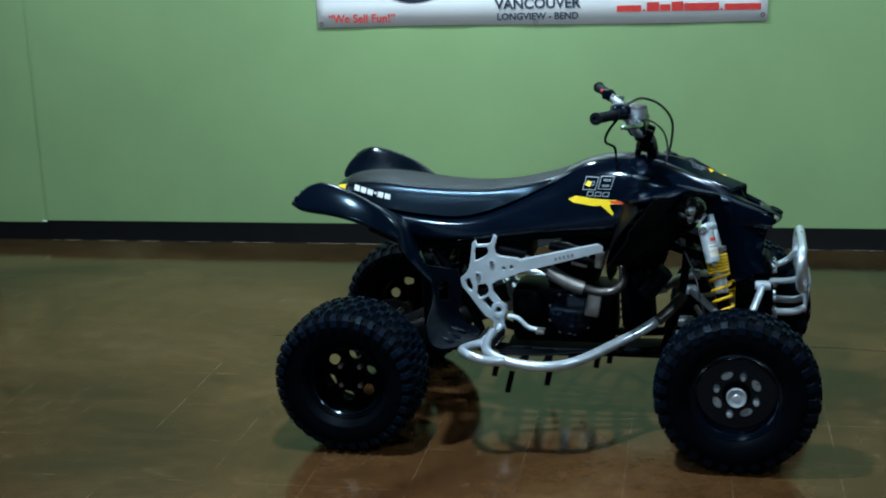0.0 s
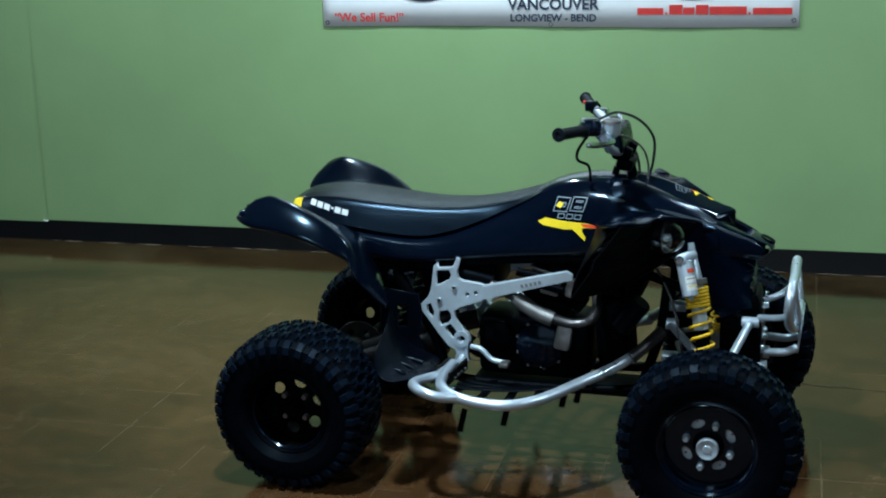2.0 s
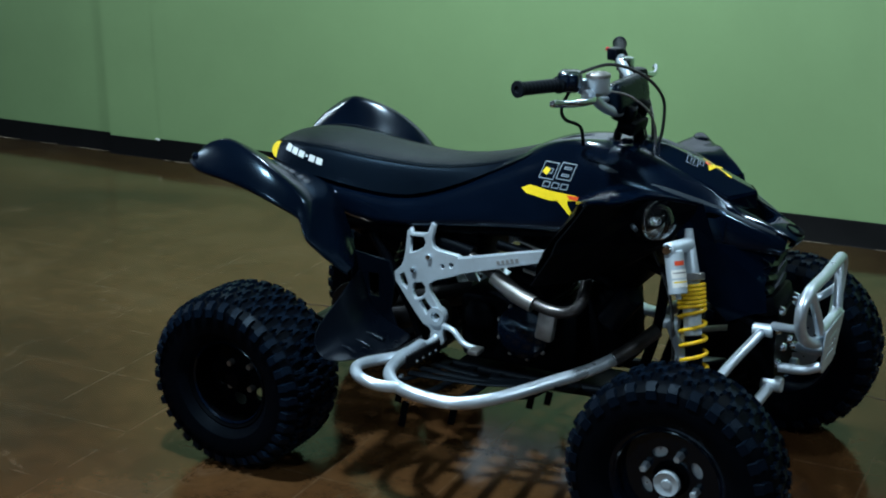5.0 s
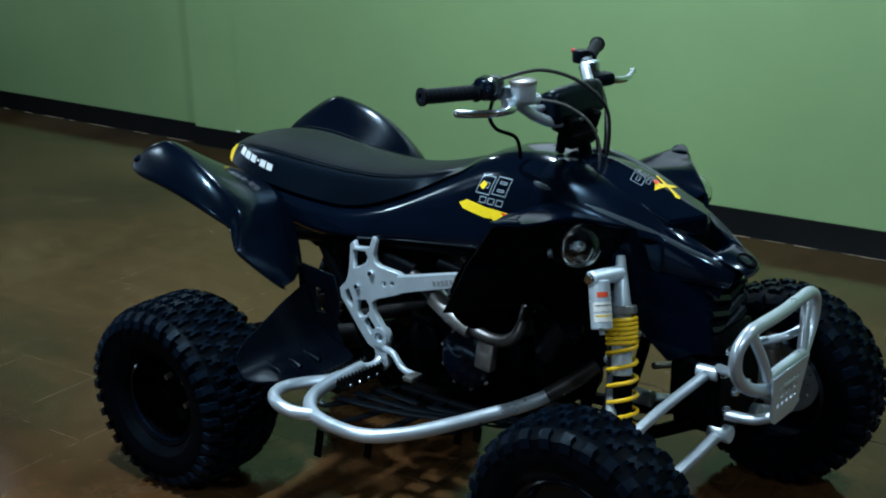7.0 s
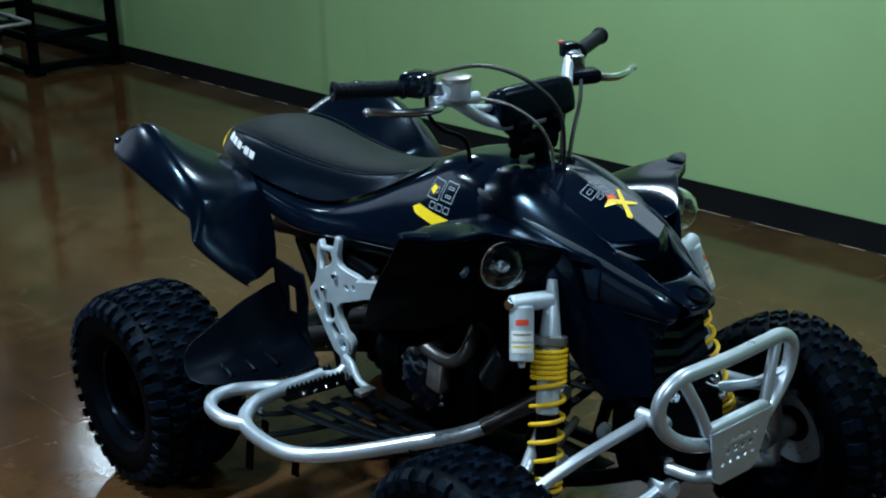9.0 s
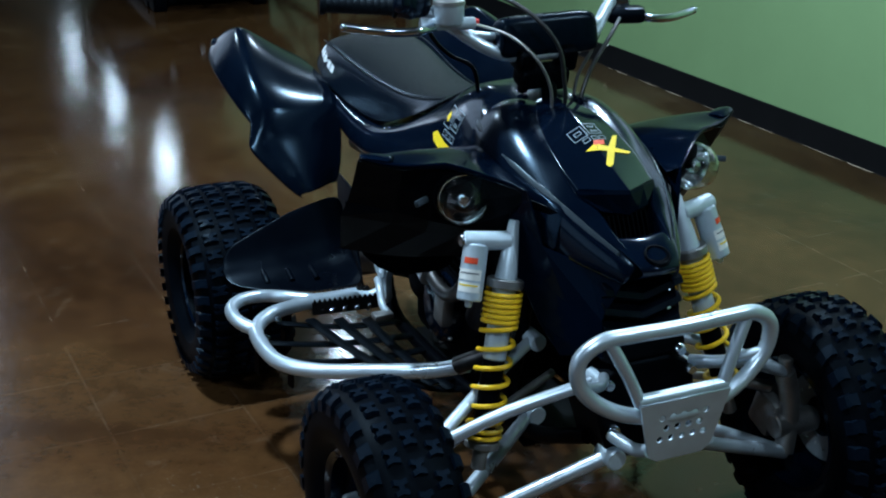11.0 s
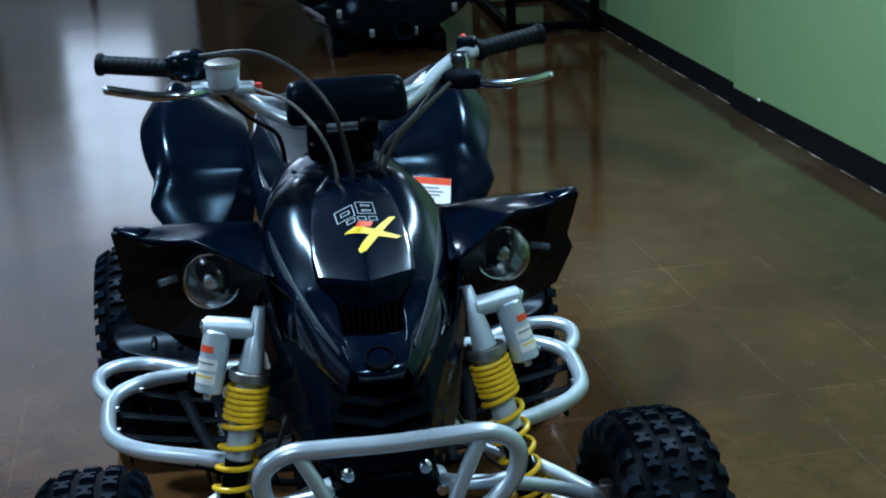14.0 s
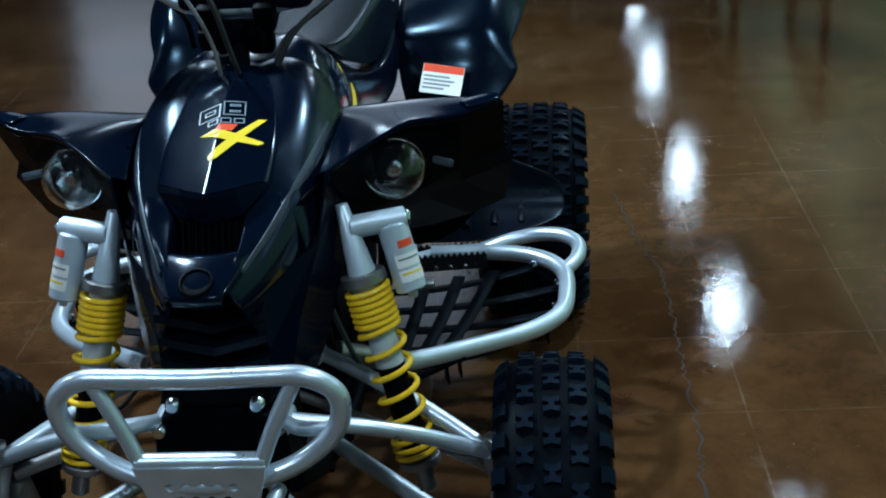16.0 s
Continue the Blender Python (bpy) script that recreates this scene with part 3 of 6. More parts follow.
def wheel(name, x, y, R, W, rim, knobs, rows, s, front):
    w = new(name)
    w.parent = quad
    w.location = (x, y * s, R - 0.006)
    part("tyre", tyre_mesh(R, W, rim), M_RUBBER_SHADED, w, "knobbly black rubber tyre", angle=30)
    st = 2 * math.pi / knobs
    for j, v in enumerate(rows):
        me = lug_mesh(R, W, v, st, 0.0085, abs(v) > 0.8)
        for i in range(knobs):
            lug = new("tread_block", me)
            lug.parent = w
            lug.rotation_euler = (0, st * (i + (0.5 if j % 2 else 0)), 0)
    h = W / 2
    m = Matrix.Rotation(radians(-90 * s), 4, "X")      # local z points outwards
    bm = bmesh.new()
    lathe(bm, [(rim + 0.012, h * 0.66), (rim + 0.014, h * 0.74), (rim + 0.004, h * 0.78), (rim - 0.006, h * 0.70), (rim - 0.010, h * 0.30), (rim - 0.016, -h * 0.3), (rim - 0.004, -h * 0.78), (rim + 0.010, -h * 0.72), (rim + 0.006, -h * 0.6), (rim, 0.0)], m, 40, closed=True)
    rimob = part("rim", bm, M_BLACK if front else M_MATTE, w, "dark painted wheel rim")
    # dish with windows
    n = 4 if front else 6
    face = h * (0.30 if front else 0.10)
    loops = [circle(0, 0, rim - 0.008, 48)]
    rw = 0.066 if front else rim * 0.62
    for k in range(n):
        a = 2 * math.pi * (k + 0.3) / n
        er, et = (0.014, 0.022) if front else (0.020, 0.022)
        loops.append([(rw * math.cos(a) + er * math.cos(q) * math.cos(a) - et * math.sin(q) * math.sin(a), rw * math.sin(a) + er * math.cos(q) * math.sin(a) + et * math.sin(q) * math.cos(a)) for q in (2 * math.pi * i / 14 for i in range(14))])
    plate("wheel_disc", loops, 0.006, m @ Matrix.Translation((0, 0, face)), M_BLACK if front else M_MATTE, w)
    bm = bmesh.new()
    if front:
        lathe(bm, [(0, face + 0.034), (0.026, face + 0.034), (0.030, face + 0.028), (0.033, face + 0.008), (0.044, face + 0.005), (0, face + 0.003)], m, 28)
        part("hub", bm, M_MATTE, w)
        bm = bmesh.new()
        lathe(bm, [(0.0, face + 0.040), (0.010, face + 0.040), (0.013, face + 0.037), (0.022, face + 0.038), (0.029, face + 0.041), (0.031, face + 0.036), (0.031, face + 0.026), (0, face + 0.026)], m, 28)
        part("hub_cap", bm, M_CAST, w, "silver centre cap")
        # drilled brake disc behind the openings
        loops = [circle(0, 0, 0.092, 40), circle(0, 0, 0.044, 24)]
        for k in range(16):
            a = 2 * math.pi * (k + 0.3 * 4 - 1) / 16
            rr = 0.066 + (0.005 if k % 2 else -0.004)
            loops.append(circle(rr * math.cos(a), rr * math.sin(a), 0.0045, 8))
        plate("brake_disc", loops, 0.004, m @ Matrix.Translation((0, 0, face - 0.010)), M_CAST, w, "drilled steel brake disc")
        for k in range(4):
            a = 2 * math.pi * (k + 0.8) / 4
            bm = bmesh.new()
            lathe(bm, [(0, 0.026), (0.0075, 0.026), (0.0095, 0.020), (0.011, 0.0), (0, 0)], m @ Matrix.Translation((0.064 * math.cos(a), 0.064 * math.sin(a), face + 0.004)), 6)
            part("lug_nut", bm, M_CAST, w, "bright lug nut", smooth=False)
    else:
        lathe(bm, [(0, face + 0.055), (0.020, face + 0.055), (0.026, face + 0.045), (0.028, face + 0.010), (0.060, face + 0.004), (0, face + 0.002)], m, 24)
        part("hub", bm, M_MATTE, w)
        for k in range(4):
            a = 2 * math.pi * (k + 0.5) / 4
            bm = bmesh.new()
            lathe(bm, [(0, 0.020), (0.008, 0.020), (0.010, 0.0), (0, 0)], m @ Matrix.Translation((0.046 * math.cos(a), 0.046 * math.sin(a), face + 0.004)), 6)
            part("lug_nut", bm, M_STEEL, w, smooth=False)
    # rim lip catching the light
    bm = bmesh.new()
    lathe(bm, [(rim - 0.010, h * 0.69), (rim - 0.006, h * 0.735), (rim - 0.001, h * 0.70)], m, 40, closed=True)
    part("rim_lip", bm, M_BLACK, w)
    return w


for s in (-1, 1):
    wheel("front_wheel", 0.613, 0.472, 0.259, 0.172, 0.134, 29, (-0.88, -0.44, 0.0, 0.44, 0.88), s, True)
    wheel("rear_wheel", -0.645, 0.430, 0.250, 0.240, 0.122, 34, (-0.92, -0.57, -0.19, 0.19, 0.57, 0.92), s, False)

# ---- seat ----
# x, top z, half-width, lower edge z
SEAT = [(-0.775, 0.812, 0.090, 0.790), (-0.745, 0.836, 0.126, 0.776), (-0.66, 0.848, 0.150, 0.760), (-0.56, 0.842, 0.152, 0.744), (-0.44, 0.826, 0.140, 0.724),
        (-0.32, 0.817, 0.126, 0.712), (-0.22, 0.817, 0.116, 0.738), (-0.12, 0.829, 0.104, 0.778), (-0.02, 0.853, 0.092, 0.826), (0.05, 0.876, 0.078, 0.862)]


def seat_ring(x, zt, w, zs, k):
    prof = [(0.0, 0.0), (0.45, -0.004), (0.74, -0.014), (0.88, -0.032), (1.0, None)]
    pts = []
    for a, dz in prof:
        z = zs if dz is None else max(zt + dz * (1.0 if k else 0.4), zs + 0.004)
        pts.append((x, a * w, z))
    return [(p[0], -p[1], p[2]) for p in pts[:0:-1]] + pts


bm = bmesh.new()
rows = [seat_ring(*r, i not in (0,)) for i, r in enumerate(SEAT)]
loft(bm, rows)
for f in bm.faces:
    c = f.calc_center_median()
    w = np.interp(c.x, [r[0] for r in SEAT], [r[2] for r in SEAT])
    f.material_index = 1 if abs(c.y) < 0.72 * w and c.x > -0.74 else 0
    if c.x < -0.75 and abs(c.y) > 0.085:
        f.material_index = 2
    f.smooth = True
seat = part("seat", bm, [M_SEAT, M_SEATTOP, M_YDECAL], quad, "black vinyl seat with a greyish grippy top", sub=2, angle=180)
for s in (-1, 1):
    bm = bmesh.new()
    tube(bm, [(r[0], s * (r[2] * 0.80), r[1] - 0.016) for r in SEAT[1:-1]], 0.0016, 6)
    part("piping", bm, M_SEATTOP, seat)

# ---- main bodywork under and ahead of the seat ----
# x, top z, top half-width, mid half-width, mid z, bottom half-width, bottom z
BODY = [(-0.660, 0.770, 0.120, 0.145, 0.752, 0.130, 0.715), (-0.560, 0.745, 0.120, 0.158, 0.725, 0.150, 0.665), (-0.420, 0.725, 0.110, 0.157, 0.702, 0.161, 0.642), (-0.300, 0.715, 0.100, 0.139, 0.698, 0.159, 0.646),
        (-0.180, 0.752, 0.095, 0.125, 0.735, 0.157, 0.664), (-0.080, 0.806, 0.085, 0.117, 0.775, 0.159, 0.676), (0.020, 0.862, 0.070, 0.113, 0.815, 0.161, 0.685), (0.090, 0.898, 0.070, 0.119, 0.845, 0.163, 0.690), (0.170, 0.915, 0.080, 0.130, 0.862, 0.166, 0.696), (0.260, 0.916, 0.088, 0.143, 0.868, 0.170, 0.710), (0.335, 0.902, 0.090, 0.150, 0.860, 0.165, 0.735)]
bm = bmesh.new()
rows = []
for x, zt, w1, w2, zm, w3, zb in BODY:
    half = [(x, 0, zt), (x, w1 * 0.6, zt - 0.002), (x, w1, zt - 0.010), (x, w2, zm), (x, w2 * 0.4 + w3 * 0.6, zm * 0.45 + zb * 0.55), (x, w3, zb), (x, w3 * 0.90, zb - 0.012)]
    rows.append([(p[0], -p[1], p[2]) for p in half[:0:-1]] + half)
loft(bm, rows)
tank = part("tank_cover", bm, M_BLACK, quad, "glossy black tank and side cover", sub=2, angle=180)
# raised lip under the shoulder of the tank side
for s in (-1, 1):
    bm = bmesh.new()
    loft(bm, [mirrored([(x, y, z), (x, y + 0.010, z - 0.004), (x, y + 0.006, z - 0.018)], s) for x, y, z in
              ((0.238, 0.168, 0.752), (0.276, 0.168, 0.774), (0.333, 0.166, 0.790), (0.421, 0.160, 0.808), (0.444, 0.154, 0.828))])
    part("side_lip", bm, M_BLACK, quad, sub=1, solid=0.003)

# ---- hood ----
def lerp(a, b, t):
    return tuple(p + (q - p) * t for p, q in zip(a, b))


def along(table, x, k):
    """Column k of a table of rows that begin with x."""
    return float(np.interp(x, [r[0] for r in table], [r[k] for r in table]))


# the ridge that runs from the tank shoulder down to the nose: x, y, z
RIDGE = [(0.200, 0.108, 0.868), (0.26, 0.130, 0.866), (0.34, 0.146, 0.854), (0.42, 0.143, 0.838), (0.50, 0.131, 0.814), (0.57, 0.113, 0.791), (0.63, 0.090, 0.760), (0.68, 0.068, 0.737), (0.705, 0.053, 0.722), (0.724, 0.036, 0.708)]
# the raised middle panel: x, middle z, half-width, edge z
PANEL = [(0.330, 0.914, 0.034, 0.906), (0.365, 0.912, 0.054, 0.898), (0.40, 0.906, 0.067, 0.888), (0.44, 0.891, 0.075, 0.870), (0.49, 0.872, 0.081, 0.851), (0.535, 0.852, 0.082, 0.831), (0.578, 0.836, 0.079, 0.812)]
bm = bmesh.new()
rows = []
for x in (0.200, 0.25, 0.30, 0.335, 0.37, 0.41, 0.45, 0.49, 0.53, 0.565, 0.592):
    yr, zr = along(RIDGE, x, 1), along(RIDGE, x, 2)
    w, ze = max(0.024, along(PANEL, x, 2) - 0.003), along(PANEL, x, 3)
    deep = float(np.interp(x, (0.33, 0.45, 0.545, 0.592), (0.003, 0.002, 0.0, 0.020)))      # how far the panel stands proud
    zi = ze - deep
    # rolled shoulder: flat beside the panel, steep at the ridge, its crest nearly straight along the cowl
    round_off = float(np.interp(x, (0.42, 0.52), (1.0, 0.0)))
    roll = [round_off * (0.31 * v + 0.69 * v ** 3) + (1 - round_off) * v for v in (0.2, 0.4, 0.58, 0.74, 0.88)]
    crest = 0.860 - 0.33 * (x - 0.42) - (zi + (zr - zi) * 0.523)
    crest *= float(np.interp(x, (0.25, 0.34, 0.44, 0.53), (0.0, 1.0, 1.0, 0.0)))
    half = [(x, 0, zi + 0.004), (x, w * 0.6, zi + 0.002), (x, w, zi)]
    half += [(x, w + (yr - w) * v, zi + (zr - zi) * g + crest * v * (1 - v) / 0.1875) for v, g in zip((0.2, 0.4, 0.58, 0.74, 0.88), roll)]
    half += [(x, yr, zr - 0.001), (x, yr + 0.007, zr - 0.010), (x, yr + 0.013, zr - 0.028), (x, yr + 0.019, zr - 0.052), (x, yr + 0.021, zr - 0.080)]
    rows.append([(p[0], -p[1], p[2]) for p in half[:0:-1]] + half)
loft(bm, rows)
cowl = part("front_cowl", bm, M_COWL, quad, "glossy black cowl round the hood panel", sub=2, angle=180, solid=0.003)
# the panel itself: two facets a side that meet on the middle line, with a forward point
bm = bmesh.new()
rows = []
for x, zc, w, ze in PANEL:
    push = 0.050 * max(0.0, (x - 0.44) / 0.138) ** 1.3      # the front edge comes to a point in the middle
    drop = (zc - ze)
    half = [(x + push, 0, zc - 0.42 * push), (x + push * 0.92, w * 0.08, zc - drop * 0.07 - 0.386 * push), (x + push * 0.52, w * 0.48, zc - drop * 0.46 - 0.218 * push), (x + push * 0.07, w * 0.93, ze + drop * 0.075), (x, w, ze), (x, w + 0.0012, ze - 0.004), (x - 0.001, w - 0.001, ze - 0.026)]
    rows.append([(p[0], -p[1], p[2]) for p in half[:0:-1]] + half)
loft(bm, rows)
cl = bm.edges.layers.float.new("crease_edge")
for e in bm.edges:
    a, b = e.verts
    if abs(a.co.y) < 1e-5 and abs(b.co.y) < 1e-5 and min(a.co.x, b.co.x) > 0.43:
        e[cl] = 0.8
hood = part("hood", bm, M_HOOD, quad, "glossy black pointed hood panel with a yellow cross graphic", sub=2, angle=180)
hood.modifiers["sub"].boundary_smooth = "PRESERVE_CORNERS"
# chin step under the hood panel
bm = bmesh.new()
loft(bm, [[(0.578, -0.0795, 0.811), (0.606, -0.040, 0.8150), (0.6275, 0.0, 0.8155), (0.606, 0.040, 0.8150), (0.578, 0.0795, 0.811)],
          [(0.5835, -0.0795, 0.8035), (0.610, -0.040, 0.8075), (0.6315, 0.0, 0.808), (0.610, 0.040, 0.8075), (0.5835, 0.0795, 0.8035)],
          [(0.616, -0.0460, 0.777), (0.622, -0.024, 0.7725), (0.6300, 0.0, 0.768), (0.622, 0.024, 0.7725), (0.616, 0.0460, 0.777)],
          [(0.585, -0.0440, 0.768), (0.585, -0.024, 0.765), (0.585, 0.0, 0.763), (0.585, 0.024, 0.765), (0.585, 0.0440, 0.768)]])
part("hood_chin", bm, M_FOLD, quad, smooth=False, bevel=0.0025)
# intake between the chin and the nose
bm = bmesh.new()
block(bm, (0.606, 0, 0.738), (0.020, 0.100, 0.070), (0, -25, 0))
part("intake_mesh", bm, M_MATTE, quad, smooth=False)
for k in range(9):
    bm = bmesh.new()
    block(bm, (0.626, -0.038 + 0.0095 * k, 0.748), (0.012, 0.0028, 0.046), (0, -25, 0))
    part("intake_rib", bm, M_MATTE, quad, smooth=False)
# rails that carry the ridges on to the nose, with a sloping inner face beside the intake
INNER = [(0.570, 0.0815, 0.800), (0.590, 0.072, 0.797), (0.617, 0.049, 0.776), (0.66, 0.050, 0.756), (0.695, 0.045, 0.738), (0.716, 0.030, 0.722)]
for s in (-1, 1):
    bm = bmesh.new()
    rows = []
    for x in (0.576, 0.60, 0.617, 0.64, 0.67, 0.695, 0.712, 0.722):
        yr, zr, yi, zi = along(RIDGE, x, 1), along(RIDGE, x, 2), along(INNER, x, 1), along(INNER, x, 2)
        k = (0.724 - x) / 0.148
        rows.append(mirrored([(x - 0.020, yi - 0.001, zi - 0.050 * k - 0.012), (x - 0.002, yi, zi - 0.006), (x, yi + 0.0025, zi), (x, (yi + yr) / 2, (zi + zr) / 2 + 0.003), (x, yr - 0.006, zr + 0.001), (x, yr, zr - 0.003), (x, yr + 0.008, zr - 0.012), (x - 0.004, yr + 0.015, zr - 0.030 - 0.012 * k), (x - 0.014, yr + 0.017, zr - 0.036 - 0.050 * k)], s))
    loft(bm, rows)
    cl = bm.edges.layers.float.new("crease_edge")
    for e in bm.edges:
        if all(any((v.co - Vector(rw[2])).length < 1e-5 for rw in rows) for v in e.verts):
            e[cl] = 0.8
    part("nose_rail", bm, M_HOOD, quad, "glossy black ridge running down to the nose", sub=2, angle=180, solid=0.003)
# nose piece: a flat sloping face with a round badge, and a rounded chin under it
bm = bmesh.new()
rows = []
for x, z, w, bow in ((0.640, 0.728, 0.052, 0.0), (0.664, 0.7435, 0.055, 0.016), (0.668, 0.7465, 0.055, 0.018), (0.706, 0.7310, 0.049, 0.016), (0.735, 0.7170, 0.038, 0.010), (0.744, 0.7070, 0.032, 0.006), (0.738, 0.6930, 0.030, 0.004), (0.700, 0.676, 0.034, 0.0)):
    rows.append([(x + bow * (1 - abs(a) ** 2), a * w, z) for a in (-1.12, -1, -0.5, 0, 0.5, 1, 1.12)])
loft(bm, rows)
nose = part("nose", bm, M_HOOD, quad, "flat sloping black nose with a round recess", sub=2, angle=180, solid=0.003)
bm = bmesh.new()
lathe(bm, [(0.0, -0.001), (0.0185, -0.001), (0.021, 0.003), (0.0235, 0.0028), (0.0245, -0.004), (0, -0.004)], pose(0.7285, 0, 0.7275, 0, 26, 0), 28)
part("nose_badge", bm, M_MATTE, nose, "round dark badge recess")
# lower front fairing: folded side shrouds, the dark scoops beside the ridges, and the louvred grille
for s in (-1, 1):
    SHROUD = {"a": (0.545, 0.160, 0.813), "b": (0.470, 0.178, 0.800), "c": (0.572, 0.140, 0.712), "d": (0.500, 0.168, 0.668), "e": (0.628, 0.112, 0.612), "f": (0.565, 0.142, 0.560), "g": (0.664, 0.096, 0.528), "h": (0.605, 0.118, 0.505),
              "i": (0.640, 0.086, 0.690), "j": (0.684, 0.078, 0.600), "k": (0.696, 0.076, 0.530), "l": (0.700, 0.050, 0.672)}
    bm = bmesh.new()
    V = {k: bm.verts.new((q[0], q[1] * s, q[2])) for k, q in SHROUD.items()}
    for f in ("b a c d", "d c e f", "f e g h", "c i j e", "e j k g", "i l j"):
        bm.faces.new([V[k] for k in f.split()])
    part("side_shroud", bm, M_FOLD, quad, "black folded side shroud of the radiator", smooth=False, solid=0.004, bevel=0.003)
    bm = bmesh.new()
    loft(bm, [mirrored(r, s) for r in ([(0.500, 0.150, 0.786), (0.560, 0.128, 0.782), (0.585, 0.112, 0.772)], [(0.520, 0.140, 0.725), (0.572, 0.118, 0.715), (0.610, 0.098, 0.705)])])
    part("scoop_lining", bm, M_MATTE, quad, smooth=False, solid=0.004)
for k in range(4):
    z = 0.652 - 0.036 * k
    bm = bmesh.new()
    loft(bm, [[(0.694 - dx, y, z + dz - 0.020 * (1 - abs(y) / 0.078)) for y in (-0.078, -0.050, -0.022, 0, 0.022, 0.050, 0.078)] for dx, dz in ((0.018, -0.010), (0.0, 0.0), (0.004, 0.009), (0.020, 0.016))])
    part("grille_louvre", bm, M_SATIN, quad, smooth=False, solid=0.003)
bm = bmesh.new()
block(bm, (0.62, 0, 0.60), (0.07, 0.16, 0.20), bev=0.01)
part("radiator", bm, M_MATTE, quad, "dark radiator behind the louvres")

# ---- fenders ----
# each row runs from the inner edge to the outer edge, from the tail forward and down
for s in (-1, 1):
    # x, crest y, crest z, inner y, inner z, outer y, outer z
    REAR = [(-0.838, 0.335, 0.862, 0.190, 0.790, 0.378, 0.812), (-0.815, 0.328, 0.871, 0.170, 0.784, 0.392, 0.800), (-0.780, 0.324, 0.874, 0.160, 0.780, 0.400, 0.794), (-0.72, 0.328, 0.869, 0.154, 0.774, 0.408, 0.790), (-0.65, 0.342, 0.848, 0.150, 0.764, 0.412, 0.778),
            (-0.58, 0.352, 0.812, 0.147, 0.746, 0.406, 0.752), (-0.52, 0.346, 0.768, 0.146, 0.724, 0.393, 0.722), (-0.490, 0.340, 0.735, 0.146, 0.708, 0.381, 0.704), (-0.483, 0.338, 0.724, 0.146, 0.702, 0.379, 0.694), (-0.468, 0.346, 0.694, 0.147, 0.684, 0.388, 0.668),
            (-0.457, 0.350, 0.665, 0.150, 0.664, 0.394, 0.650), (-0.450, 0.346, 0.650, 0.151, 0.650, 0.390, 0.638), (-0.425, 0.318, 0.600, 0.160, 0.605, 0.352, 0.590), (-0.402, 0.284, 0.548, 0.178, 0.552, 0.306, 0.540), (-0.396, 0.272, 0.534, 0.190, 0.540, 0.290, 0.530)]
    bm = bmesh.new()
    rows = []
    # rounded end that closes the tail
    x0, yc0, zc0, yi0, zi0, yo0, zo0 = REAR[0]
    for dx, k, dz in ((0.000, 0.18, -0.012), (-0.004, 0.50, -0.009), (-0.005, 0.80, -0.005), (-0.003, 0.94, -0.002)):
        ym, zm = 0.345, (zc0 + zo0) / 2 + dz
        rows.append((x0 + dx, ym + (yc0 - ym) * k, zm + (zc0 - zm + dz) * k, ym + (yi0 - ym) * k, zm + (zi0 - zm + dz) * k, ym + (yo0 - ym) * k, zm + (zo0 - zm + dz) * k))
    sheet = []
    for x, yc, zc, yi, zi, yo, zo in rows + REAR:
        if s > 0:      # the left one is bent a little outward
            yo += float(np.interp(x, (-0.84, -0.62, -0.40), (0.026, 0.024, 0.014)))
        w, d, e = yc - yi, zc - zi, yo - yc
        tuck = -0.045 * min(1, max(0, (x + 0.56) / 0.10))      # lower front turns in towards the engine
        sheet.append(mirrored([(x + 0.010 + tuck, yi, zi - 0.004), (x + 0.006 + tuck * 0.9, yi + w * 0.16, zi + d * 0.10), (x + 0.003 + tuck * 0.4, yi + w * 0.46, zi + d * 0.42), (x, yi + w * 0.80, zi + d * 0.84), (x, yi + w * 0.96, zc - d * 0.02), (x, yc + e * 0.14, zc - 0.001), (x, yc + e * 0.60, zc * 0.58 + zo * 0.42), (x, yo, zo), (x + 0.001, yo - 0.002, zo - 0.008), (x + 0.002, yo - 0.010, zo - 0.010)], s))
    # the tail is cut on a slant, its lower edge reaching furthest back
    sheet = [[(x + 0.95 * max(0.0, z - row[7][2]) * float(np.interp(row[7][0], (-0.838, -0.74), (1.0, 0.0))), y, z) for x, y, z in row] for row in sheet]
    loft(bm, sheet)
    cl = bm.edges.layers.float.new("crease_edge")
    rim = [Vector(q) for q in sheet[len(rows)]]
    for e in bm.edges:
        if all(any((v.co - q).length < 1e-5 for q in rim) for v in e.verts):
            e[cl] = 0.6
        if all(any((v.co - Vector(rw[7])).length < 1e-5 for rw in sheet) for v in e.verts):
            e[cl] = 0.85
    part("rear_fender", bm, M_FENDER, quad, "glossy black rear fender swept up at the tail", sub=2, solid=0.004, angle=180).modifiers["sub"].boundary_smooth = "PRESERVE_CORNERS"
    for k in range(2):
        bm = bmesh.new()
        lathe(bm, [(0, 0.007), (0.006, 0.006), (0.011, 0.002), (0.012, -0.006), (0, -0.006)], Matrix.Translation((-0.814 - 0.012 * k, (0.345 + 0.028 * k) * s, 0.838 - 0.014 * k)) @ Vector((-0.9 + 0.4 * k, (0.4 + 0.4 * k) * s, 0.15)).to_track_quat("Z", "Y").to_matrix().to_4x4(), 16)
        part("tail_lens", bm, M_BLACK, quad, "small dark tail lens")
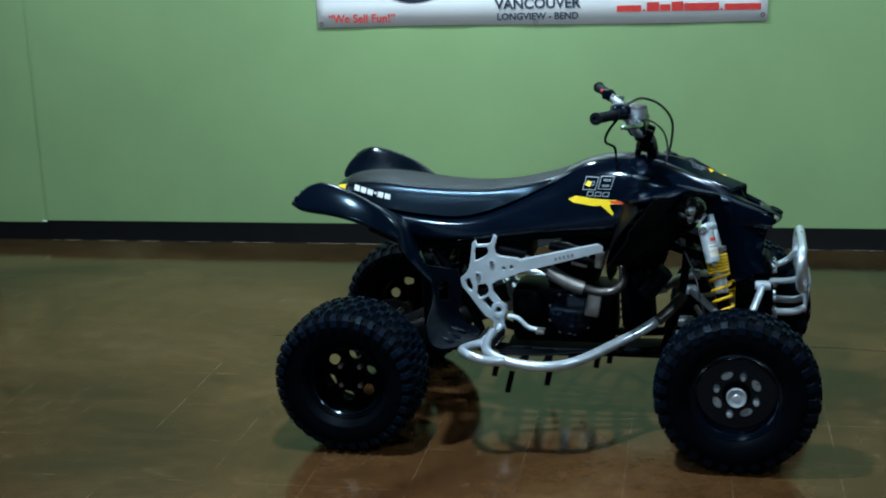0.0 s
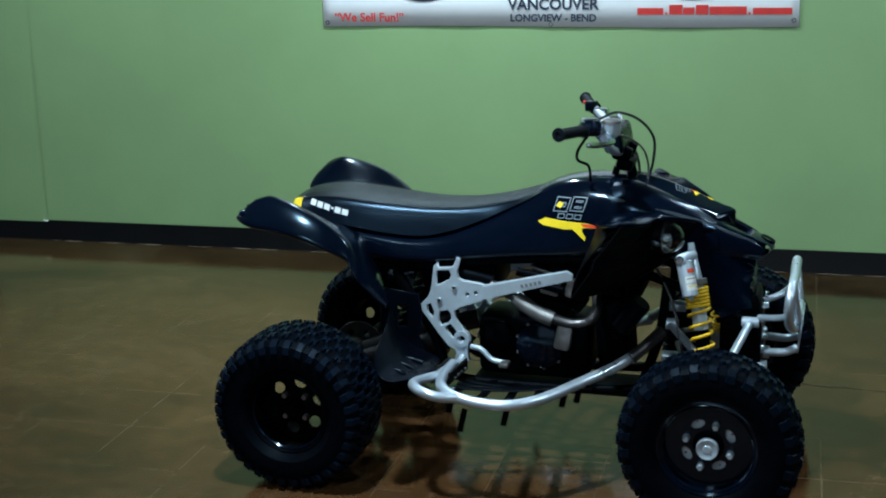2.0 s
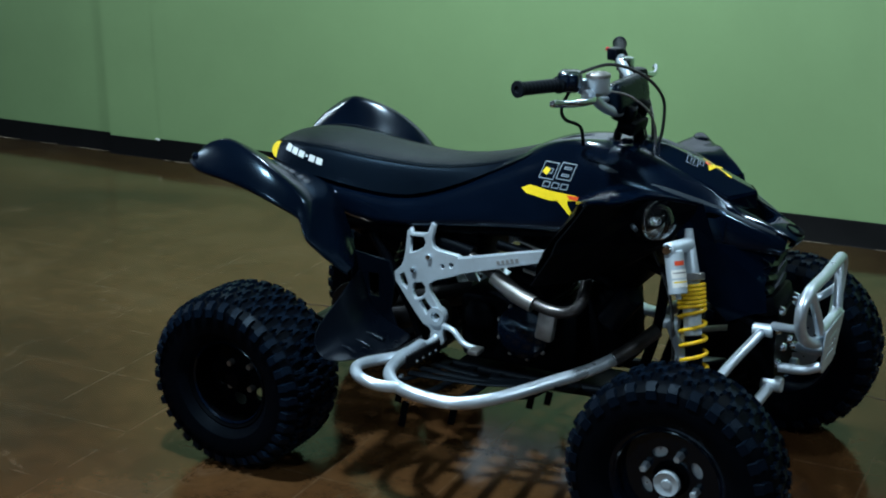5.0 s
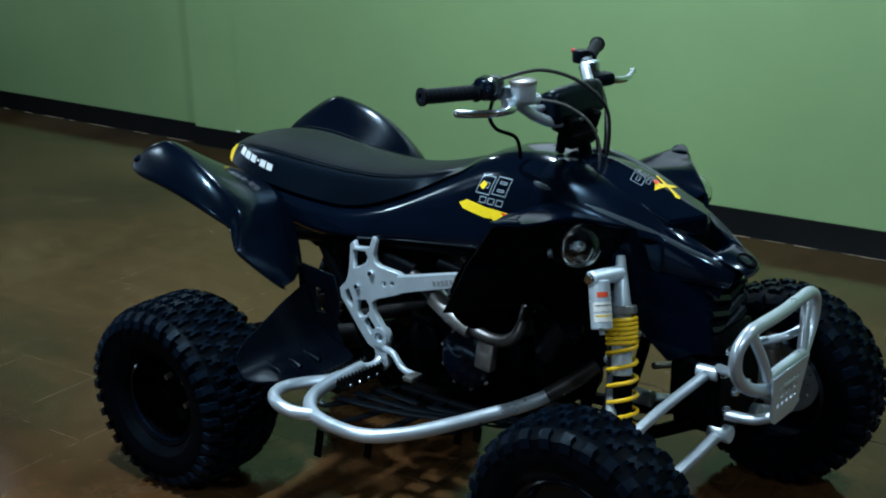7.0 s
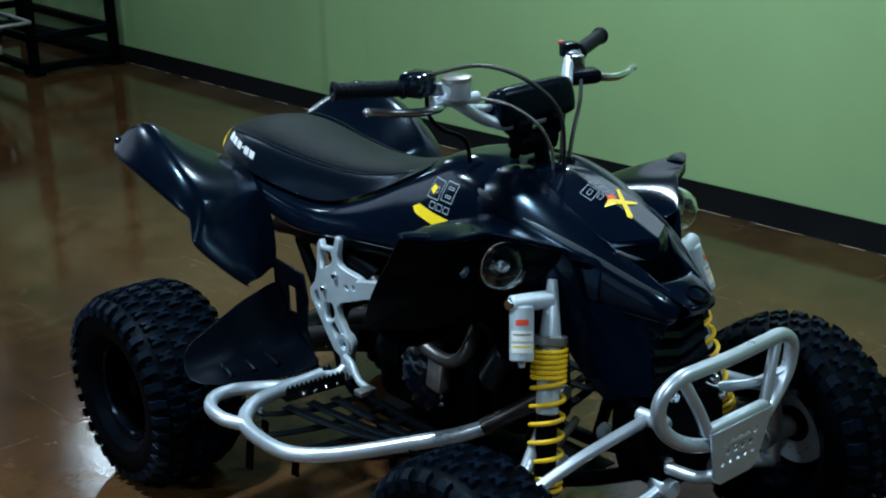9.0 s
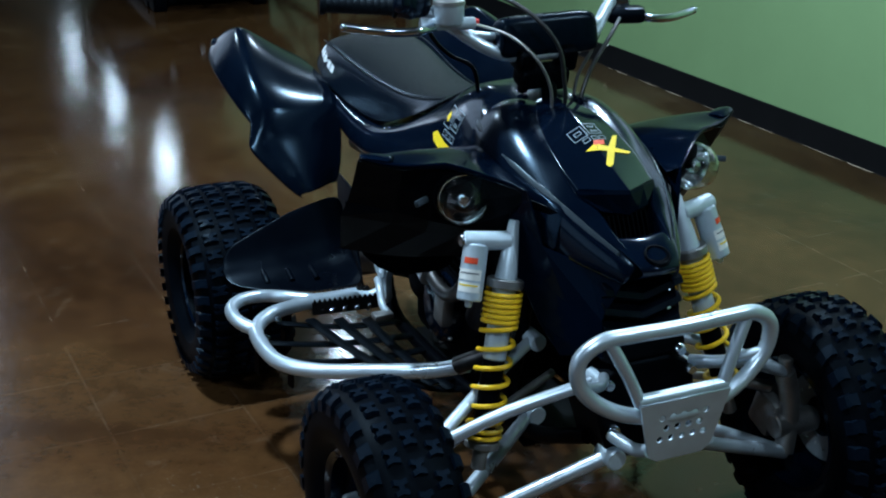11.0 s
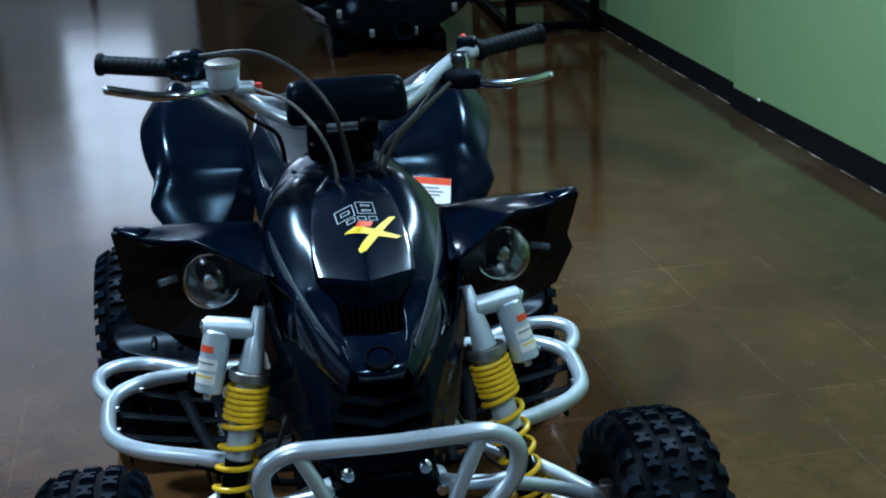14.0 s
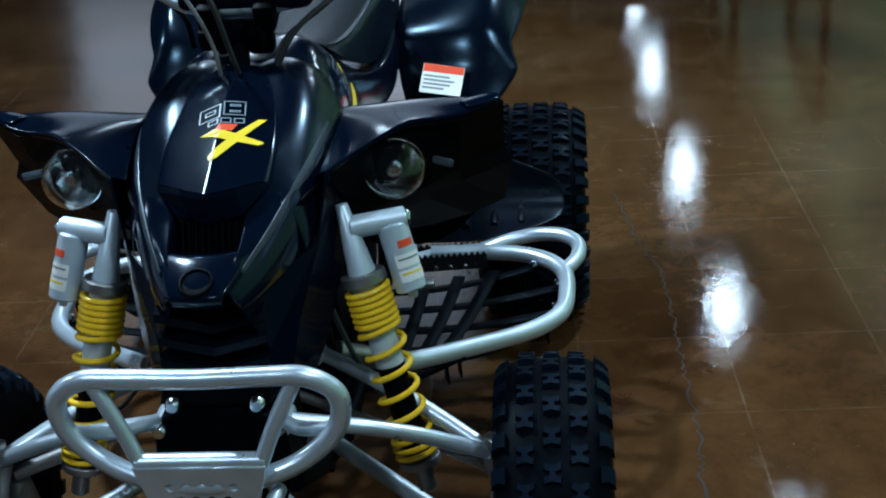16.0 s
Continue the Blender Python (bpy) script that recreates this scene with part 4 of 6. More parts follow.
    # front fender: a smooth skin from the cowl flank out to a pointed tip and a sharp front fold
    FRONT = [((0.222, 0.156, 0.784), (0.262, 0.270, 0.808)), ((0.256, 0.156, 0.806), (0.312, 0.355, 0.836)), ((0.290, 0.156, 0.824), (0.348, 0.413, 0.850)), ((0.335, 0.154, 0.836), (0.404, 0.342, 0.836)),
             ((0.390, 0.157, 0.828), (0.440, 0.274, 0.850)), ((0.460, 0.152, 0.812), (0.492, 0.216, 0.832)), ((0.525, 0.142, 0.797), (0.546, 0.160, 0.813))]
    bm = bmesh.new()
    rows = []
    for a, b in FRONT:
        k = (b[1] - a[1]) / 0.26
        rows.append(mirrored([a, lerp(a, b, 0.10), (*lerp(a, b, 0.40)[:2], lerp(a, b, 0.40)[2] + 0.006 * k), (*lerp(a, b, 0.75)[:2], lerp(a, b, 0.75)[2] + 0.005 * k), b, (b[0] - 0.004, b[1] - 0.002, b[2] - 0.010)], s))
    loft(bm, rows)
    cl = bm.edges.layers.float.new("crease_edge")
    edge_pts = [Vector(r[4]) for r in rows]
    for e in bm.edges:
        if all(any((v.co - q).length < 1e-5 for q in edge_pts) for v in e.verts):
            e[cl] = 0.9
    cv = bm.verts.layers.float.new("crease_vert")
    for v in bm.verts:
        if any((v.co - edge_pts[k]).length < 1e-5 for k in (2, 4)):
            v[cv] = 0.9
    part("front_fender", bm, M_FOLD, quad, "glossy black front fender with a pointed tip", sub=2, solid=0.004, angle=180)
    # low raised cap near the tip
    bm = bmesh.new()
    loft(bm, [mirrored([(0.352, 0.330, 0.8440), (0.372, 0.350, 0.8495), (0.396, 0.352, 0.8430)], s), mirrored([(0.330, 0.372, 0.8480), (0.346, 0.388, 0.8545), (0.366, 0.392, 0.8480)], s), mirrored([(0.330, 0.398, 0.8490), (0.342, 0.404, 0.8530), (0.352, 0.408, 0.8490)], s)])
    part("fender_cap", bm, M_FOLD, quad, sub=1, solid=0.003)
    # face under the front edge, round the headlight
    bm = bmesh.new()
    rows = [mirrored(r, s) for r in (
        [(0.538, 0.156, 0.802), (0.478, 0.216, 0.828), (0.432, 0.272, 0.845), (0.404, 0.340, 0.833), (0.348, 0.408, 0.845)],
        [(0.505, 0.172, 0.760), (0.450, 0.215, 0.775), (0.415, 0.285, 0.785), (0.372, 0.340, 0.785), (0.306, 0.405, 0.785)],
        [(0.470, 0.180, 0.710), (0.430, 0.230, 0.715), (0.395, 0.285, 0.725), (0.345, 0.335, 0.735), (0.272, 0.404, 0.742)],
        [(0.445, 0.180, 0.690), (0.405, 0.235, 0.690), (0.370, 0.285, 0.695), (0.325, 0.335, 0.705), (0.265, 0.416, 0.713)],
        [(0.36, 0.180, 0.630), (0.33, 0.235, 0.625), (0.30, 0.285, 0.620), (0.26, 0.340, 0.620), (0.203, 0.398, 0.622)])]
    loft(bm, rows)
    part("light_housing", bm, M_MATTE, quad, "dark headlight housing under the fender", smooth=False, solid=0.005)
    bm = bmesh.new()
    block(bm, (0.432, 0.318 * s, 0.778), (0.010, 0.036, 0.012), (0, -20, -35 * s), bev=0.003)
    part("housing_tab", bm, M_STRIP, quad, "small grey housing tab")
    bm = bmesh.new()
    rod(bm, (0.372, 0.205 * s, 0.668), (0.428, 0.178 * s, 0.690), 0.0085, 10)
    part("fender_stay", bm, M_STRIP, quad, "short grey fender stay")
    # wheel-arch liner hanging behind the wheel
    bm = bmesh.new()
    loft(bm, [mirrored([(xi, 0.150, zi), (xi * 0.5 + xo * 0.5 - 0.01, 0.5 * (0.15 + yo), 0.5 * (zi + zo)), (xo, yo, zo)], s) for xi, zi, xo, yo, zo in
              ((0.235, 0.800, 0.325, 0.392, 0.818), (0.225, 0.740, 0.250, 0.392, 0.740), (0.210, 0.670, 0.205, 0.386, 0.670), (0.205, 0.600, 0.190, 0.360, 0.590), (0.220, 0.540, 0.205, 0.285, 0.535))])
    part("arch_liner", bm, M_MATTE, quad, sub=1, solid=0.004)
    # slim strip that follows the ridge; its grey stands in for reflected haze
    bm = bmesh.new()
    rows = []
    for x in (0.205, 0.23, 0.27, 0.32, 0.38, 0.44, 0.50, 0.56, 0.61, 0.66, 0.70):
        y, z = along(RIDGE, x, 1), along(RIDGE, x, 2)
        w = float(np.interp(x, (0.205, 0.26, 0.40, 0.56, 0.70), (0.002, 0.005, 0.0058, 0.005, 0.002)))
        rows.append(mirrored([(x, y - w, z + 0.0030), (x, y - w * 0.3, z + 0.0040), (x, y + w * 0.5, z - 0.0012), (x, y + w * 0.9, z - 0.0065)], s))
    loft(bm, rows)
    part("ridge_sheen", bm, M_STRIP, quad, "slim strip along the ridge with its grey sheen painted on", sub=1, solid=0.002)
    # headlight
    hl = new("headlight")
    hl.parent = quad
    d = Vector((0.93, 0.22 * s, -0.02))
    q = d.to_track_quat("Z", "Y").to_matrix().to_4x4()
    m = Matrix.Translation((0.446, 0.243 * s, 0.780)) @ q
    bm = bmesh.new()
    lathe(bm, [(0.0, -0.034), (0.012, -0.032), (0.024, -0.025), (0.034, -0.013), (0.041, 0.002), (0.0445, 0.012), (0.047, 0.012), (0.043, -0.004), (0.030, -0.024), (0, -0.040)], m, 28)
    part("reflector", bm, M_REFL, hl, "silvered headlight bowl")
    bm = bmesh.new()
    lathe(bm, [(0.0, 0.062), (0.017, 0.0590), (0.032, 0.0495), (0.042, 0.036), (0.0475, 0.019), (0.0490, 0.002), (0.0475, 0.002), (0.0460, 0.0185), (0.0405, 0.035), (0.031, 0.048), (0.0165, 0.0573), (0, 0.0603)], m, 40)
    part("lens", bm, M_LENS, hl, "clear ball-shaped headlight lens").visible_shadow = False
    bm = bmesh.new()
    lathe(bm, [(0, 0.024), (0.009, 0.023), (0.013, 0.018), (0.0135, 0.006), (0.008, 0.0), (0.007, -0.032), (0, -0.033)], m, 18)
    part("bulb", bm, M_CHROME, hl, "chrome bulb shield")
    bm = bmesh.new()
    lathe(bm, [(0.0445, 0.000), (0.0478, 0.006), (0.0505, 0.006), (0.052, 0.000), (0.052, -0.03), (0.046, -0.03)], m, 36, closed=True)
    part("bezel", bm, M_MATTE, hl, "black headlight rim")

# ---- frame, engine and running gear ----
for s in (-1, 1):
    bm = bmesh.new()
    tube(bm, [(-0.42, 0.115 * s, 0.60), (-0.30, 0.12 * s, 0.40), (-0.24, 0.12 * s, 0.27), (-0.10, 0.12 * s, 0.245), (0.20, 0.115 * s, 0.245), (0.45, 0.10 * s, 0.27), (0.66, 0.085 * s, 0.36)], 0.016)
    part("frame_rail", bm, M_MATTE, quad)
    bm = bmesh.new()
    tube(bm, [(0.66, 0.085 * s, 0.50), (0.45, 0.10 * s, 0.60), (0.20, 0.12 * s, 0.665), (-0.20, 0.12 * s, 0.64), (-0.42, 0.115 * s, 0.60)], 0.015)
    part("upper_frame", bm, M_MATTE, quad)
    bm = bmesh.new()
    tube(bm, [(0.44, 0.10 * s, 0.60), (0.42, 0.11 * s, 0.44), (0.36, 0.115 * s, 0.25)], 0.014)
    part("down_tube", bm, M_MATTE, quad)
    # forged side plate, its legs and the long link
    m = Matrix.Translation((0, 0.155 * s, 0)) @ Matrix.Rotation(radians(90), 4, "X")
    outline = [(-0.278, 0.630), (-0.270, 0.638), (-0.266, 0.624), (-0.229, 0.627), (-0.215, 0.632), (-0.203, 0.660), (-0.196, 0.655), (-0.206, 0.618), (-0.203, 0.596), (-0.188, 0.587), (-0.128, 0.580), (-0.108, 0.571), (-0.112, 0.546), (-0.124, 0.528), (-0.160, 0.515), (-0.198, 0.502), (-0.217, 0.488), (-0.214, 0.462), (-0.186, 0.424), (-0.170, 0.412), (-0.164, 0.396), (-0.174, 0.376), (-0.176, 0.350), (-0.170, 0.330),
               (-0.184, 0.312), (-0.208, 0.298), (-0.226, 0.300), (-0.226, 0.314), (-0.214, 0.330), (-0.210, 0.350), (-0.214, 0.362), (-0.236, 0.372), (-0.262, 0.404), (-0.284, 0.434), (-0.304, 0.462), (-0.320, 0.482), (-0.322, 0.506), (-0.300, 0.527), (-0.292, 0.545), (-0.286, 0.570)]
    holes = [[(-0.268, 0.615), (-0.232, 0.617), (-0.226, 0.604), (-0.232, 0.590), (-0.256, 0.576), (-0.270, 0.572)], circle(-0.172, 0.545, 0.0085, 12), circle(-0.145, 0.551, 0.0085, 12),
             [(-0.262, 0.482), (-0.238, 0.487), (-0.229, 0.476), (-0.228, 0.462), (-0.240, 0.447), (-0.258, 0.441), (-0.266, 0.455)], [(-0.306, 0.500), (-0.292, 0.507), (-0.282, 0.482), (-0.286, 0.462), (-0.302, 0.476)],
             [(-0.246, 0.430), (-0.228, 0.442), (-0.206, 0.416), (-0.210, 0.396), (-0.226, 0.402)], circle(-0.193, 0.398, 0.011, 12)]
    for h in holes[:1] + holes[3:6]:      # the webs between the cut-outs are slim
        cx, cz = sum(q[0] for q in h) / len(h), sum(q[1] for q in h) / len(h)
        h[:] = [(cx + (q[0] - cx) * 1.22, cz + (q[1] - cz) * 1.22) for q in h]
    plate("side_plate", [outline] + holes, 0.017, m, M_CAST, quad, "bare forged aluminium side plate with cut-outs", bev=0.002)
    bm = bmesh.new()
    lathe(bm, [(0.013, -0.012), (0.026, -0.012), (0.028, 0.0), (0.026, 0.014), (0.014, 0.014)], Matrix.Translation((-0.193, 0.155 * s, 0.398)) @ Matrix.Rotation(radians(-90 * s), 4, "X"), 24, closed=True)
    part("pivot_boss", bm, M_CAST, quad)
    for px, pz in ((-0.262, 0.522), (-0.213, 0.566)):
        bm = bmesh.new()
        lathe(bm, [(0, 0.010), (0.006, 0.010), (0.009, 0.006), (0.009, 0), (0, 0)], Matrix.Translation((px, 0.162 * s, pz)) @ Matrix.Rotation(radians(-90 * s), 4, "X"), 10)
        part("plate_bolt", bm, M_CHROME, quad)
    bm = bmesh.new()
    loft(bm, [[(x, (y + dy) * s, z + dz) for dy, dz in ((0, -0.5 * h), (0.011, -0.42 * h), (0.011, 0.42 * h), (0, 0.5 * h), (-0.006, 0.42 * h), (-0.006, -0.42 * h))] for x, y, z, h in ((-0.118, 0.166, 0.556, 0.050), (-0.05, 0.172, 0.575, 0.045), (0.06, 0.182, 0.606, 0.040), (0.150, 0.188, 0.630, 0.034), (0.168, 0.188, 0.628, 0.018))], closed=True, caps=True)
    link = part("side_link", bm, M_CAST, quad, "flat silver side rail")
    for k in range(5):
        bm = bmesh.new()
        x = 0.010 + 0.014 * k
        block(bm, (x, (0.1775 + 0.091 * (x - 0.010)) * s + 0.0116 * s, 0.590 + 0.28 * (x - 0.010)), (0.009, 0.002, 0.011), (0, -15, 5 * s))
        part("rail_mark", bm, M_PRINT, link, smooth=False)
    # foot lever ahead of the peg
    bm = bmesh.new()
    tube(bm, [(-0.155, 0.190 * s, 0.385), (-0.120, 0.198 * s, 0.380), (-0.085, 0.205 * s, 0.352), (-0.045, 0.208 * s, 0.345)], 0.0085)
    lev = part("foot_lever", bm, M_CAST, quad, "bent silver foot lever")
    bm = bmesh.new()
    block(bm, (-0.040, 0.222 * s, 0.346), (0.030, 0.045, 0.014), bev=0.004)
    part("lever_pad", bm, M_STEEL, lev)
    # peg with teeth: a dark toothed box under a silver arm, with bright bolts
    bm = bmesh.new()
    tube(bm, [(-0.188, 0.172 * s, 0.345), (-0.193, 0.196 * s, 0.334), (-0.208, 0.245 * s, 0.338), (-0.222, 0.330 * s, 0.338)], 0.0105, flat=0.8)
    part("peg_arm", bm, M_CAST, quad, "silver arm over the foot peg")
    peg = new("foot_peg")
    peg.parent = quad
    bm = bmesh.new()
    block(bm, (-0.205, 0.262 * s, 0.318), (0.048, 0.150, 0.026), (0, 0, 6 * s), bev=0.004)
    part("peg_body", bm, M_DARKSTEEL, peg)
    for e in (-1, 1):
        pts = [(-0.078, -0.026), (0.078, -0.026)]
        n = 13
        for k in range(n):
            a = 0.078 - 0.156 * k / n
            pts += [(a, 0.002), (a - 0.156 / n * 0.5, 0.011)]
        pts.append((-0.078, 0.002))
        plate("peg_teeth", [pts] + [circle(-0.055 + 0.028 * k, -0.012, 0.0055, 8) for k in range(5)], 0.004, Matrix.Translation((-0.206 + e * 0.027, 0.262 * s, 0.334)) @ Matrix.Rotation(radians(90 + 6 * s), 4, "Z") @ Matrix.Rotation(radians(90), 4, "X"), M_DARKSTEEL, peg, "dark toothed steel peg edge", bev=0.0008)
    for k in range(4):
        bm = bmesh.new()
        lathe(bm, [(0, 0.006), (0.004, 0.006), (0.006, 0.003), (0.006, 0), (0, 0)], Matrix.Translation((-0.172 - 0.003 * k, (0.205 + 0.030 * k) * s, 0.316)) @ Matrix.Rotation(radians(90), 4, "Y"), 10)
        part("peg_bolt", bm, M_CHROME, peg, "bright peg bolt")
    # heel guard: upright plate and ribbed wing
    m = Matrix.Translation((0, 0.175 * s, 0)) @ Matrix.Rotation(radians(90), 4, "X")
    plate("heel_plate", [[(-0.455, 0.555), (-0.330, 0.540), (-0.318, 0.48), (-0.330, 0.40), (-0.300, 0.32), (-0.240, 0.290), (-0.262, 0.262), (-0.42, 0.245), (-0.452, 0.27)], [(-0.40, 0.50), (-0.365, 0.50), (-0.365, 0.43), (-0.40, 0.43)]], 0.006, m, M_SATIN, quad, "satin black plastic heel guard", bev=0.002)
    bm = bmesh.new()
    wing = [[(-0.420, 0.176, 0.520), (-0.400, 0.250, 0.512), (-0.382, 0.330, 0.500), (-0.378, 0.345, 0.495), (-0.376, 0.420, 0.463), (-0.374, 0.492, 0.432)],
            [(-0.410, 0.176, 0.440), (-0.385, 0.250, 0.435), (-0.370, 0.330, 0.425), (-0.366, 0.345, 0.422), (-0.364, 0.420, 0.405), (-0.366, 0.503, 0.398)],
            [(-0.375, 0.176, 0.372), (-0.352, 0.250, 0.368), (-0.342, 0.330, 0.366), (-0.340, 0.345, 0.366), (-0.340, 0.420, 0.366), (-0.346, 0.510, 0.368)],
            [(-0.245, 0.178, 0.336), (-0.242, 0.230, 0.338), (-0.238, 0.300, 0.340), (-0.238, 0.315, 0.341), (-0.262, 0.400, 0.347), (-0.312, 0.490, 0.356)]]
    loft(bm, [mirrored(r, s) for r in wing])
    wg = part("heel_wing", bm, M_SATIN, quad, "satin black ribbed mudguard wing", sub=2, solid=0.004, angle=180)
    for k in range(3):
        bm = bmesh.new()
        y = 0.295 + 0.058 * k
        tube(bm, mirrored([(-0.362, y, 0.395), (-0.342, y, 0.372), (-0.315, y, 0.366), (-0.282 - 0.010 * k, y, 0.357)], s), 0.0075)
        part("rib", bm, M_SATIN, wg)

# engine: cases, cover, cylinder, header pipe
eng = new("engine")
eng.parent = quad
bm = bmesh.new()
block(bm, (0.02, 0, 0.36), (0.36, 0.20, 0.20), bev=0.03)
part("crankcase", bm, M_MATTE, eng, "dark engine crankcase")
bm = bmesh.new()
block(bm, (0.07, 0, 0.54), (0.15, 0.16, 0.22), (0, 18, 0), bev=0.015)
part("cylinder", bm, M_MATTE, eng)
for k in range(6):
    bm = bmesh.new()
    block(bm, (0.045 + 0.009 * k, 0, 0.46 + 0.028 * k), (0.165, 0.175, 0.008), (0, 18, 0), bev=0.002)
    part("cooling_fin", bm, M_STEEL if k > 3 else M_MATTE, eng)
for s in (-1, 1):
    bm = bmesh.new()
    lathe(bm, [(0, 0.035), (0.060, 0.034), (0.074, 0.026), (0.080, 0.0), (0, 0)], Matrix.Translation((0.05, 0.10 * s, 0.38)) @ Matrix.Rotation(radians(-90 * s), 4, "X"), 30)
    part("engine_cover", bm, M_BLACK, eng, "round dark engine cover")
    bm = bmesh.new()
    lathe(bm, [(0, 0.026), (0.038, 0.025), (0.046, 0.018), (0.048, 0.0), (0, 0)], Matrix.Translation((-0.085, 0.10 * s, 0.40)) @ Matrix.Rotation(radians(-90 * s), 4, "X"), 24)
    part("sprocket_cover", bm, M_MATTE, eng)
    for k in range(9):
        a = 2 * math.pi * k / 9
        bm = bmesh.new()
        lathe(bm, [(0, 0.008), (0.004, 0.008), (0.006, 0.004), (0.006, 0), (0, 0)], Matrix.Translation((0.05 + 0.076 * math.cos(a), 0.118 * s, 0.38 + 0.076 * math.sin(a))) @ Matrix.Rotation(radians(-90 * s), 4, "X"), 6)
        part("cover_bolt", bm, M_STEEL, eng, smooth=False)
bm = bmesh.new()
tube(bm, [(-0.10, -0.135, 0.575), (-0.03, -0.150, 0.545), (0.05, -0.158, 0.505), (0.13, -0.160, 0.475), (0.19, -0.158, 0.472), (0.225, -0.15, 0.495), (0.23, -0.12, 0.54), (0.20, -0.06, 0.57)], 0.016)
part("header_pipe", bm, M_HEADER, eng, "heat-tinted exhaust header pipe")
bm = bmesh.new()
tube(bm, [(-0.02, -0.152, 0.538), (0.05, -0.160, 0.500), (0.10, -0.163, 0.482)], 0.024)
part("heat_shield", bm, M_STEEL, eng)
bm = bmesh.new()
block(bm, (0.13, -0.145, 0.42), (0.05, 0.03, 0.08), (0, 10, 0), bev=0.008)
part("oil_filter_cover", bm, M_STEEL, eng)
bm = bmesh.new()
tube(bm, [(-0.10, -0.12, 0.58), (-0.2, -0.12, 0.60), (-0.4, -0.11, 0.62), (-0.55, -0.09, 0.60)], 0.022)
part("exhaust_pipe", bm, M_MATTE, eng, "dark exhaust pipe")
bm = bmesh.new()
rod(bm, (-0.46, -0.06, 0.60), (-0.66, -0.05, 0.68), 0.042, 20)
part("silencer", bm, M_MATTE, quad, "dark exhaust silencer under the tail")
bm = bmesh.new()
block(bm, (-0.22, 0, 0.60), (0.26, 0.20, 0.14), bev=0.03)
part("air_box", bm, M_MATTE, quad)
bm = bmesh.new()
block(bm, (0.29, 0, 0.645), (0.20, 0.24, 0.19), (0, 20, 0), bev=0.03)
part("front_ducting", bm, M_MATTE, quad)
bm = bmesh.new()
block(bm, (0.270, 0, 0.42), (0.11, 0.17, 0.24), (0, -4, 0), bev=0.03)
part("radiator", bm, M_MATTE, quad, "dark radiator ahead of the engine")
for k, (a, b) in enumerate((((-0.02, -0.13, 0.62), (0.10, -0.13, 0.60)), ((0.06, -0.14, 0.585), (0.13, -0.145, 0.57)), ((0.22, -0.15, 0.60), (0.31, -0.13, 0.56)))):
    bm = bmesh.new()
    rod(bm, a, b, 0.014)
    part("coolant_hose", bm, M_MATTE, eng)
# throttle body and its clamp behind the link
bm = bmesh.new()
block(bm, (0.085, -0.118, 0.575), (0.055, 0.04, 0.050), (0, 12, 0), bev=0.006)
for k in range(4):
    block(bm, (0.085 + 0.002 * k, -0.141, 0.558 + 0.011 * k), (0.050, 0.006, 0.004), (0, 12, 0))
part("throttle_body", bm, M_STEEL, eng, "grey ribbed throttle body", smooth=False)
bm = bmesh.new()
block(bm, (0.150, -0.125, 0.575), (0.030, 0.03, 0.060), (0, 12, 0), bev=0.008)
rod(bm, (0.150, -0.145, 0.595), (0.150, -0.120, 0.595), 0.010, 14)
part("sensor_bracket", bm, M_STEEL, eng)
bm = bmesh.new()
rod(bm, (0.30, -0.135, 0.46), (0.37, -0.145, 0.55), 0.035, 18)
part("oil_tank", bm, M_SATIN, eng)
bm = bmesh.new()
block(bm, (0.12, 0, 0.225), (0.62, 0.20, 0.006), bev=0.002)
part("skid_plate", bm, M_MATTE, quad)

# swing arm, axle, chain and rear disc
bm = bmesh.new()
for s in (-1, 1):
    tube(bm, [(-0.20, 0.09 * s, 0.39), (-0.40, 0.09 * s, 0.33), (-0.60, 0.07 * s, 0.255)], 0.026, flat=1.3)
rod(bm, (-0.645, -0.09, 0.244), (-0.645, 0.09, 0.244), 0.050, 20)
part("swing_arm", bm, M_DARKSTEEL, quad, "dark cast swing arm")
bm = bmesh.new()
rod(bm, (-0.645, -0.36, 0.244), (-0.645, 0.36, 0.244), 0.019, 16)
part("rear_axle", bm, M_DARKSTEEL, quad)
for y, r, nm, mt in ((-0.13, 0.085, "rear_brake_disc", M_DARKSTEEL), (0.13, 0.09, "rear_sprocket", M_DARKSTEEL)):
    loops = [circle(0, 0, r, 40), circle(0, 0, 0.03, 16)] + [circle(0.056 * math.cos(a), 0.056 * math.sin(a), 0.014, 10) for a in (2 * math.pi * k / 6 for k in range(6))]
    plate(nm, loops, 0.005, Matrix.Translation((-0.645, y, 0.244)) @ Matrix.Rotation(radians(90), 4, "X"), mt, quad)
bm = bmesh.new()
rod(bm, (-0.33, 0, 0.60), (-0.46, 0, 0.34), 0.030, 18)
part("rear_shock", bm, M_MATTE, quad)
bm = bmesh.new()
turns, L0 = 7, Vector((-0.33, 0, 0.60))
tube(bm, [L0.lerp(Vector((-0.46, 0, 0.34)), 0.1 + 0.8 * k / (turns * 10)) + Vector((0.040 * math.cos(k * math.pi / 5) * 0.9, 0.040 * math.sin(k * math.pi / 5), 0.02 * math.cos(k * math.pi / 5))) for k in range(turns * 10 + 1)], 0.006, 6, n=1)
part("rear_spring", bm, M_SATIN, quad)

